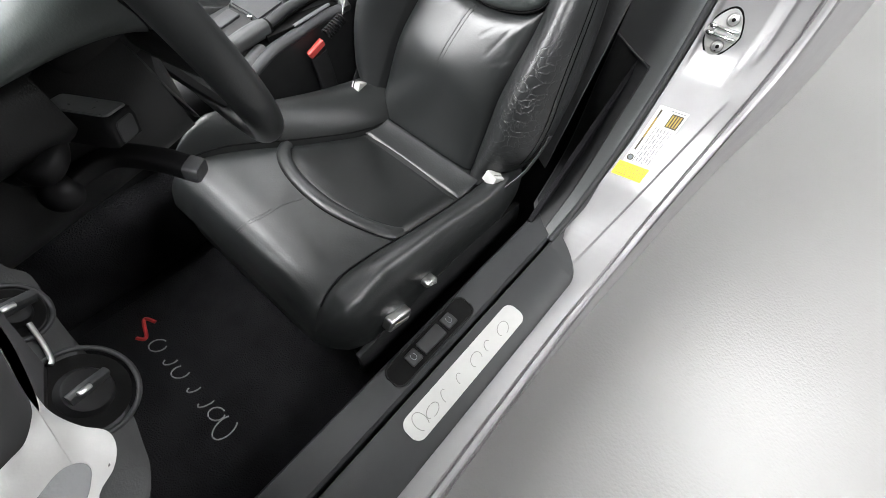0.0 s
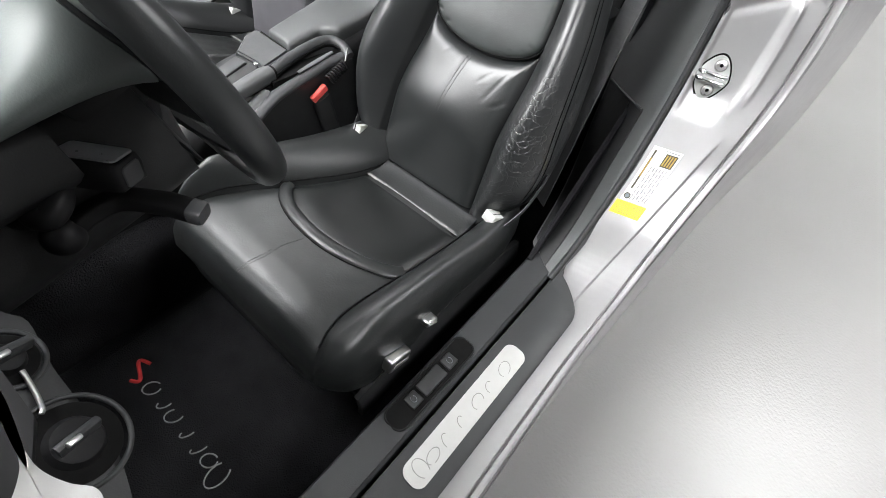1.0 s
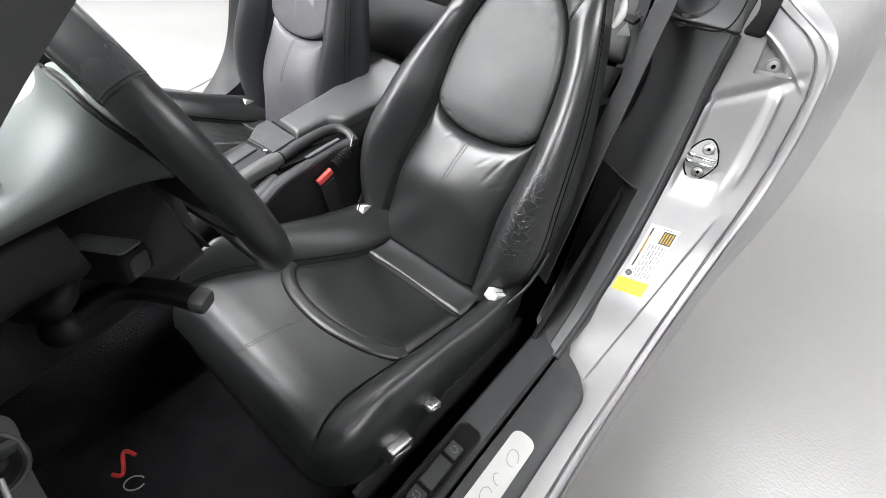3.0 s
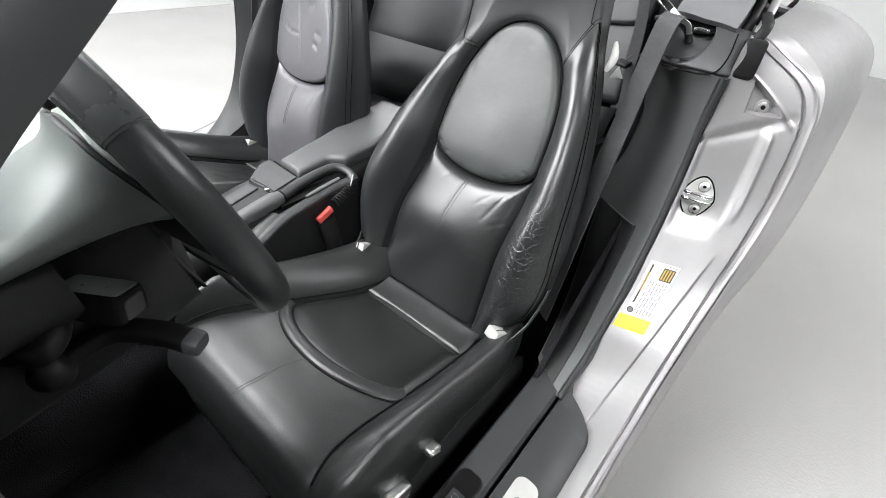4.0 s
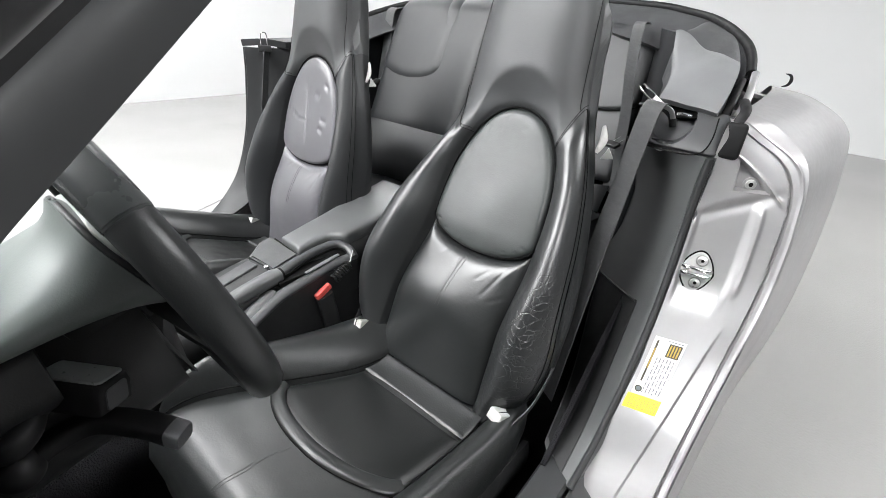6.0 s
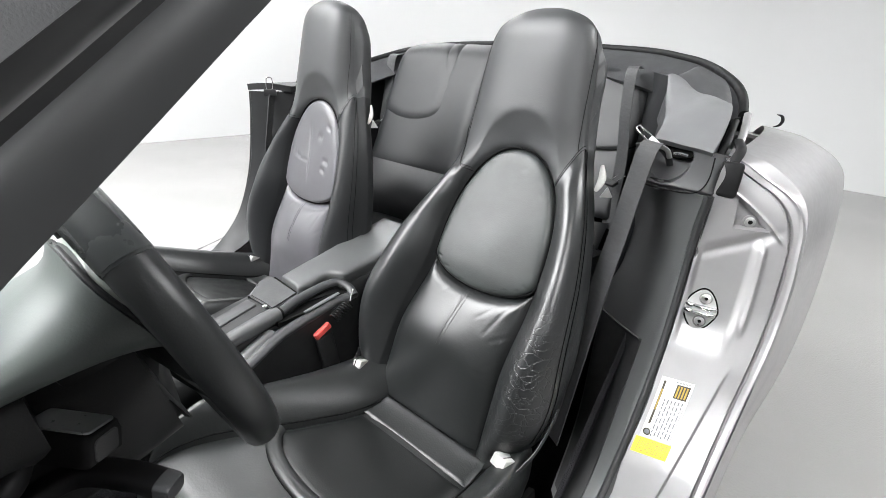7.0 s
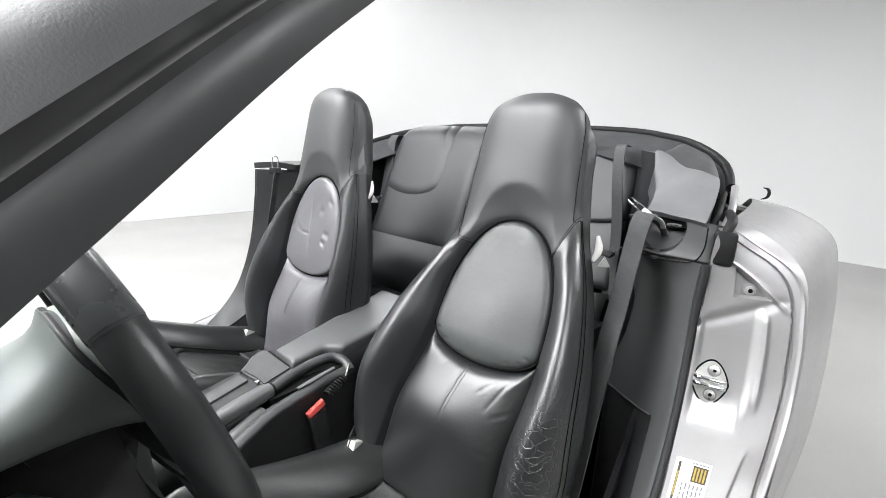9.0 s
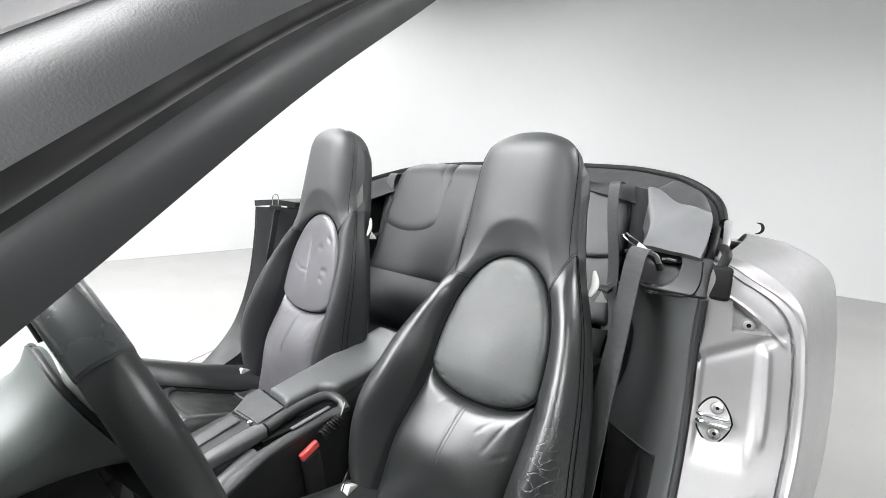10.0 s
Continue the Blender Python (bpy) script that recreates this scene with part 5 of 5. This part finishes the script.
part("top_cap", sheet(cap_face, 70, 60, 0.012), M_CAP, trim, "dark grey top cap with a dished belt outlet")
part("cap_joint", sweep([(-0.600, -0.392, 0.908), (-0.642, -0.393, 0.9035), (-0.690, -0.394, 0.9035), (-0.712, -0.396, 0.912), (-0.720, -0.402, 0.935), (-0.716, -0.43, 0.965)], 0.0026, n=8, steps=30), M_SEAM, trim)
SLOT_M = frame_at((-0.650, -0.4660, 0.962), (0, 0.72, 0.69), (0, 0, 1))
part("belt_slot", plate_shape([(0.034 * math.cos(a), 0.017 * math.sin(a)) for a in np.linspace(0, 2 * math.pi, 29)[:-1]], 0.003, SLOT_M, 0), M_SEAM, trim, "black belt slot")
part("slot_bar", sweep([(-0.646, -0.446, 0.959), (-0.658, -0.446, 0.9605), (-0.670, -0.449, 0.959)], 0.006, n=8), M_CHROME, trim, "chrome belt guide bar")
part("belt_lip", sweep([(-0.582, -0.435, 0.966), (-0.602, -0.428, 0.970), (-0.625, -0.428, 0.967), (-0.640, -0.434, 0.955), (-0.646, -0.440, 0.938)], 0.013, 0.008, steps=20, n=12), M_TRIM, trim, "dark lip under the belt")
part("roof_seal", sweep([(-0.716, -0.455, 0.955), (-0.718, -0.50, 0.985), (-0.712, -0.58, 1.018)], 0.014, 0.012, steps=12, n=10), M_RUBBER, trim, "black rubber roof seal")
part("rubber_block", block(0.034, 0.05, 0.060, (-0.745, -0.436, 0.932), 0.007, 3, turn=(10, 0, 8)), M_RUBBER, trim, "black rubber seal block")
part("seal_tongue", sweep([(-0.742, -0.43, 0.955), (-0.748, -0.45, 0.980), (-0.736, -0.50, 0.99)], 0.017, 0.012, steps=10, n=10), M_RUBBER, trim)

OUTR = [(0.70, 0.02, 0.385), (0.70, -0.11, 0.390), (0.70, -0.18, 0.43), (0.70, -0.26, 0.53), (0.70, -0.315, 0.68), (0.70, -0.342, 0.85), (0.70, -0.350, 0.955)]
INNR = [(0.64, 0.02, 0.38), (0.64, -0.13, 0.385), (0.62, -0.26, 0.45), (0.61, -0.38, 0.55), (0.60, -0.47, 0.68), (0.60, -0.50, 0.85), (0.60, -0.50, 0.955)]
trim2 = pillar_trim("pillar_trim", OUTR, INNR, "black door pillar trim with a seat belt slot on the passenger side", M_TRIM)
part("top_cap", sheet(lambda u, v: Vector((0.60 + 0.10 * u, -0.35 - 0.40 * v - 0.10 * (1 - u) * (1 - v), 0.957 + 0.012 * v + 0.006 * math.sin(math.pi * u))), 12, 12, 0.02), M_TRIM, trim2, "dark grey top cap")
part("side_wall", sheet(lambda u, v: Vector((0.60 + 0.02 * u, -0.48 - 0.42 * u, 0.955 - 0.55 * v + 0.06 * u * (1 - v))), 14, 10, 0.012), M_REAR, trim2, "black rear side panel")
sill2 = thing("sill_cover", "dark grey plastic door sill cover along the passenger doorway", "sill cover")
part("outer_cover", loft([[(-x, y, z - 0.03) for x, z in SX] for y in np.linspace(1.10, -0.05, 12)]), M_TRIM, sill2)
part("inner_cover", loft([[(-x, y, min(z, 0.35)) for x, z in IX] for y in np.linspace(1.10, -0.14, 12)]), M_TRIM, sill2)


# ---- seat belts ----
def ribbon(pts, wide, across, thick=0.002, steps=30):
    c = spline(pts, steps)
    ac = np.array(across, float)
    return sheet(lambda u, v: c[int(round(u * steps))] + ac * wide * (v - 0.5), steps, 4, thick)


def seat_belt(pts, across, tongue, tdir, label):
    b = thing("seat_belt", label, "seat belt", group="seat belts")
    part("webbing", ribbon(pts, 0.047, across), M_WEB, b, "dark grey woven webbing")
    if tongue:
        m = frame_at(tongue, tdir, (0, 0, 1))
        tg = part("tongue", sweep([m @ Vector(p) for p in ((-0.009, -0.024, 0), (-0.010, -0.004, 0), (-0.009, 0.012, 0), (-0.005, 0.018, 0), (0.005, 0.018, 0), (0.009, 0.012, 0), (0.010, -0.004, 0), (0.009, -0.024, 0))], 0.0034, n=8, steps=30), M_CHROME, b, "chrome belt tongue")
        part("tongue_grip", block(0.040, 0.022, 0.010, (0, 0, 0), 0.003), M_PLASTIC, tg).matrix_basis = m @ pose(0, -0.030, 0)
    return b


belt = seat_belt([(-0.616, -0.426, 0.976), (-0.614, -0.410, 0.976), (-0.611, -0.394, 0.955), (-0.607, -0.378, 0.88), (-0.606, -0.355, 0.80), (-0.608, -0.31, 0.72), (-0.612, -0.20, 0.42)], (0.85, -0.5, 0.0), None, None, "dark grey seat belt with a chrome tongue by the doorway")
tongue = part("tongue", sweep([(-0.574, -0.428, 0.999), (-0.580, -0.428, 1.003), (-0.604, -0.428, 0.988), (-0.606, -0.428, 0.981), (-0.600, -0.428, 0.978), (-0.576, -0.428, 0.994)], 0.0036, n=8, closed=True), M_CHROME, belt, "chrome belt tongue")
part("tongue_arm", sweep([(-0.604, -0.427, 0.984), (-0.622, -0.424, 0.973), (-0.638, -0.426, 0.966), (-0.644, -0.432, 0.952)], 0.010, 0.004, steps=14, n=8), M_STEEL, tongue, "steel tongue arm")
seat_belt([(0.640, -0.42, 0.955), (0.628, -0.395, 0.945), (0.615, -0.375, 0.88), (0.600, -0.345, 0.76), (0.590, -0.32, 0.60), (0.60, -0.28, 0.42)], (0.6, -0.8, 0), (0.622, -0.385, 0.985), (-0.86, 0.5, 0.06), "dark grey seat belt with a chrome tongue on the passenger side")
seat_belt([(-0.412, -0.90, 1.104), (-0.418, -0.83, 1.098), (-0.436, -0.790, 1.0), (-0.452, -0.785, 0.90), (-0.458, -0.780, 0.82), (-0.462, -0.76, 0.68)], (0.80, -0.60, 0), (-0.462, -0.770, 0.825), (0.2, 0.4, 0.9), "dark grey rear seat belt over the seat back")
seat_belt([(0.530, -0.93, 1.102), (0.526, -0.87, 1.092), (0.534, -0.86, 1.0), (0.545, -0.85, 0.90), (0.555, -0.83, 0.75), (0.56, -0.80, 0.62)], (1, -0.1, 0), (0.535, -0.835, 0.855), (0.2, 0.4, 0.9), "dark grey rear seat belt over the seat back")


# ---- rear seats ----
def bench_seat(cx, sgn, label):
    """One half of the rear bench; sgn points away from the middle of the car."""
    t = thing("bench_seat", label, "car seat", pose(cx, -0.77, 0.0), "rear seats")
    W0, W1 = -0.220, 0.170        # towards the middle, towards the side

    def wide(a):
        return sgn * (W0 + (W1 - W0) * (a + 1) / 2)

    def back(u, v):
        a, b = 2 * u - 1, v
        x = wide(a) * sgn
        e = max(abs(a) ** 30, abs(2 * b - 1) ** 18)
        z = 0.700 + 0.405 * b - 0.020 * max(0.0, a) ** 3 * b
        y = 0.005 - 0.17 * b + 0.020 * (1 - e) - 0.012 * b * b
        # cushion pad of the head area with a crescent lower edge, and a short tuck beside it
        d = (x - 0.046) / 0.128
        if abs(d) < 1:
            k = 0.930 - 0.046 * math.sqrt(max(0, 1 - d * d))
            y += 0.008 / (1 + math.exp(-(z - k) / 0.0025)) * min(1, (1 - abs(d)) * 7)
        y -= 0.014 * math.exp(-((x + 0.088) / 0.009) ** 2) * step(1.02, 1.07, z)
        y -= 0.006 * math.exp(-((x + 0.05 + 0.3 * (1.08 - z)) / 0.016) ** 2) * step(0.98, 1.06, z)
        y -= 0.010 * math.exp(-((x - 0.172) / 0.010) ** 2)
        return Vector((wide(a), y, z))
    bk = part("seat_back", sheet(back, 110, 110, 0.05), M_REAR, t, "black leather seat back with a crescent seam", 60)
    def on_back(x, z):
        p = back(((x - W0) / (W1 - W0)), (z - 0.700) / 0.405)
        return p + Vector((0, 0.0012, 0))
    part("crescent_seam", sweep([on_back(0.046 + 0.128 * d, 0.930 - 0.046 * math.sqrt(1 - d * d)) for d in np.linspace(-0.985, 0.985, 36)], 0.0042, n=6), M_SEAM, bk)
    part("lower_roll", sheet(lambda u, v: Vector((wide(2 * u - 1), 0.045 + 0.050 * math.sin(math.pi * (0.08 + 0.92 * v)) - 0.02 * abs(2 * u - 1) ** 12, 0.545 + 0.155 * v)), 40, 16, 0.05), M_REAR, t, "black leather lower roll")
    part("seat_cushion", sheet(lambda u, v: Vector((wide(2 * u - 1), 0.06 + 0.32 * v, 0.500 + 0.05 * math.sin(math.pi * min(1, v * 0.9 + 0.1)) - 0.02 * (2 * u - 1) ** 2)), 24, 16, 0.12), M_REAR, t, "black leather seat cushion")
    part("pedestal", block(0.36, 0.36, 0.34, (sgn * -0.03, 0.16, 0.35), 0.02), M_CARPET, t)


bench_seat(0.300, 1, "small black leather rear seat with a crescent seam")
bench_seat(-0.300, -1, "small black leather rear seat behind the worn front seat")
mid = thing("rear_divider", "black trim between the rear seats", "divider")
part("divider_pad", sheet(lambda u, v: Vector((-0.078 + 0.156 * u, -0.775 - 0.165 * v + 0.018 * math.sin(math.pi * u), 0.60 + 0.495 * v)), 14, 16, 0.05), M_REAR, mid)
part("divider_base", block(0.2, 0.40, 0.40, (-0.0, -0.72, 0.38), 0.03), M_CARPET, mid)
shelf = thing("rear_bulkhead", "black carpeted wall behind the rear seats", "bulkhead")
part("wall", sheet(lambda u, v: Vector((-0.66 + 1.32 * u, -1.06 - 0.06 * math.sin(math.pi * u), 0.18 + 0.86 * v)), 20, 10, 0.02), M_CARPET, shelf)
for sgn in (-1, 1):
    part("side_wall", sheet(lambda u, v: Vector((sgn * (0.66 - 0.02 * u), -0.46 - 0.60 * u, 0.18 + 0.78 * v)), 12, 10, 0.01), M_REAR, shelf)

# ---- folded roof ----
roof = thing("folded_soft_top", "folded black soft top under its rim behind the rear seats", "soft top")
ARC = spline([(-0.714, -0.655, 1.026), (-0.698, -0.705, 1.058), (-0.662, -0.785, 1.086), (-0.585, -0.920, 1.118), (-0.500, -1.005, 1.138), (-0.35, -1.08, 1.157), (0.0, -1.14, 1.166), (0.33, -1.08, 1.155), (0.50, -0.98, 1.128), (0.61, -0.88, 1.085), (0.69, -0.72, 1.02), (0.71, -0.55, 0.975)], 100)
part("outer_rim", sweep(ARC, 0.022, 0.018, n=12, side=(0, 0, 1)), M_RUBBER, roof, "black rubber rim")
def cover(u, v):
    p = ARC[int(round(u * 100))]
    c = np.array([0.0, -0.55, 0.0])
    d = (c - p) * np.array([1, 1, 0])
    d = d / np.linalg.norm(d)
    return p + d * (0.004 + (0.07 + 0.13 * math.sin(math.pi * u) ** 3) * v) + np.array([0, 0, -0.004 - 0.045 * v - 0.02 * v * v + 0.006 * math.sin(math.pi * v)])
part("inner_cover", sheet(cover, 100, 12, 0.01), M_FABRIC, roof, "dark grey fabric cover")
def back_cover(u, v):
    p = ARC[int(round(u * 100))]
    d = np.array([p[0] * 0.1, -0.6, 0])
    d = d / np.linalg.norm(d)
    return p + d * (0.22 * v * math.sin(math.pi * u) ** 0.7) + np.array([0, 0, -0.01 - 0.14 * v * math.sin(math.pi * u) ** 0.5])
part("lid", sheet(back_cover, 100, 8, 0.01), M_FABRIC, roof, "dark roof compartment lid")
side = thing("rear_side_panel", "grey vinyl rear side panel beside the rear seat", "side panel")
GF = spline([(-0.606, -0.458, 0.970), (-0.632, -0.458, 0.971), (-0.657, -0.458, 0.968), (-0.683, -0.458, 0.966), (-0.708, -0.456, 0.962)], 30)
GM = spline([(-0.602, -0.535, 1.018), (-0.632, -0.538, 1.026), (-0.658, -0.535, 1.028), (-0.684, -0.530, 1.026), (-0.708, -0.524, 1.020)], 30)
GR = spline([(-0.563, -0.640, 1.086), (-0.590, -0.634, 1.070), (-0.620, -0.616, 1.048), (-0.654, -0.600, 1.045), (-0.688, -0.584, 1.038)], 30)
GA = spline([(-0.606, -0.458, 0.970), (-0.608, -0.530, 1.012), (-0.585, -0.588, 1.050), (-0.563, -0.640, 1.086)], 30)
def panel_at(u, v):
    f, m_, r_ = (np.array([np.interp(v * 30, range(31), g[:, k]) for k in range(3)]) for g in (GF, GM, GR))
    a = np.array([np.interp(u * 30, range(31), GA[:, k]) for k in range(3)])
    q = (1 - 2 * u) * (1 - u) * f + 4 * u * (1 - u) * m_ + u * (2 * u - 1) * r_
    w = (1 - v) ** 4
    return a * w + q * (1 - w) + np.array([0, 0, 0.004 * math.sin(math.pi * v) * u])
part("panel", sheet(panel_at, 40, 36, 0.012), M_GREY, side)
part("shoulder_pad", sheet(lambda u, v: Vector((-0.452 - 0.125 * u, -0.800 - 0.110 * v - 0.020 * u + 0.030 * math.sin(math.pi * u) + 0.215 * u * v, 0.50 + 0.602 * v - 0.012 * u * v - 0.05 * max(0.0, v - 0.93) / 0.07 * 0.1)), 16, 30, 0.03), M_REAR, side, "black leather pad beside the rear seat")
part("inner_face", sheet(lambda u, v: GA[int(round(u * 30))] + np.array([0.016 * v, -0.030 * v, -0.090 * v * (0.35 + 0.65 * u)]), 30, 10, 0.01), M_SIDE, side, "dark grey vinyl inner face")
part("inner_drop", sheet(lambda u, v: GA[int(round(u * 30))] + np.array([0.010 + 0.03 * v, -0.045 - 0.04 * v, -0.050 - 0.30 * v]), 30, 10, 0.01), M_REAR, side, "black lower side panel")
part("panel_seam", sweep([panel_at(0.12, v) + np.array([0, 0.001, 0.001]) for v in np.linspace(0.02, 0.98, 16)], 0.003, n=6), M_SEAM, side)
flap = thing("fabric_flap", "folded dark grey fabric flap at the roof edge", "fabric flap")
FT = spline([(-0.575, -0.700, 1.097), (-0.592, -0.732, 1.113), (-0.624, -0.732, 1.105), (-0.656, -0.710, 1.089), (-0.682, -0.668, 1.058), (-0.695, -0.628, 1.038)], 20)
FB = spline([(-0.566, -0.648, 1.082), (-0.590, -0.640, 1.066), (-0.618, -0.624, 1.046), (-0.650, -0.606, 1.040), (-0.678, -0.592, 1.034), (-0.694, -0.590, 1.028)], 20)
part("flap", sheet(lambda u, v: FB[int(round(u * 20))] * (1 - v) + FT[int(round(u * 20))] * v + np.array([0, 0, 0.006 * math.sin(math.pi * v) + 0.002 * math.sin(11 * u) * v * v]), 20, 14, 0.006), M_CAP, flap)
tip = thing("dark_crescent", "small black crescent on the rear fender", "cap")
part("crescent", sweep([(-0.757, -0.90, 1.021), (-0.768, -0.90, 1.018), (-0.772, -0.90, 1.007), (-0.768, -0.90, 0.997), (-0.757, -0.90, 0.992)], 0.006, n=8, steps=16, taper=lambda s: 0.3 + math.sin(math.pi * s)), M_RUBBER, tip)

# ---- floor mat ----
mat = thing("floor_mat", "black carpet floor mat with embroidered grey and red script", "floor mat")
part("carpet", block(0.50, 0.62, 0.010, (-0.385, 0.62, 0.1865), 0.004), M_CARPET, mat)


def script_strokes(x0, x1, y, z, h, thick):
    """Running script drawn as plain loops after one large open stroke."""
    out = [sweep([Vector((x0 + h * 0.55 - h * 0.50 * math.cos(a), y + h * 0.75 * math.sin(a), z)) for a in np.linspace(-1.0, 3.9, 24)], thick, n=6)]
    xs = np.linspace(x0 + h * 1.1, x1, 7)
    for k, x in enumerate(xs[:-1]):
        g = (xs[1] - xs[0]) * (0.36, 0.16, 0.16, 0.34, 0.20, 0.36)[k]
        hh = h * (0.40 + 0.08 * (k % 2))
        out.append(sweep([(x + g - g * math.cos(a) + 0.30 * hh * math.sin(a), y - 0.12 * h + hh * math.sin(a), z) for a in np.linspace(-0.8, (4.9, 2.4, 2.6, 3.6, 2.6, 4.6)[k], 16)], thick, n=6))
    return out


for b in script_strokes(-0.508, -0.235, 0.570, 0.1920, 0.032, 0.0028):
    part("script_stroke", b, M_THREAD, mat, "grey embroidered stroke")
part("red_initial", sweep([(-0.205 + 0.020 * math.sin(1.9 * s) * (1 - 0.1 * s) - 0.004 * s, 0.545 + 0.012 * s, 0.1920) for s in np.linspace(-0.2, 3.4, 30)], 0.008, n=6), M_REDTHREAD, mat, "red embroidered initial stroke")
clip = thing("floor_clip", "small dark metal floor clip on the carpet", "clip")
part("clip_body", block(0.03, 0.014, 0.010, (-0.56, 0.305, 0.186), 0.003, turn=(0, 0, 20)), M_CHROME, clip)
for b in script_strokes(-0.128, 0.118, 0.0, 0.0030, 0.021, 0.0014):
    b.transform(PLATE_SCRIPT @ pose(0, 0, 0, 0, 0, 180))
    part("script_stroke", b, M_ENGRAVE, plate, "engraved grey stroke")
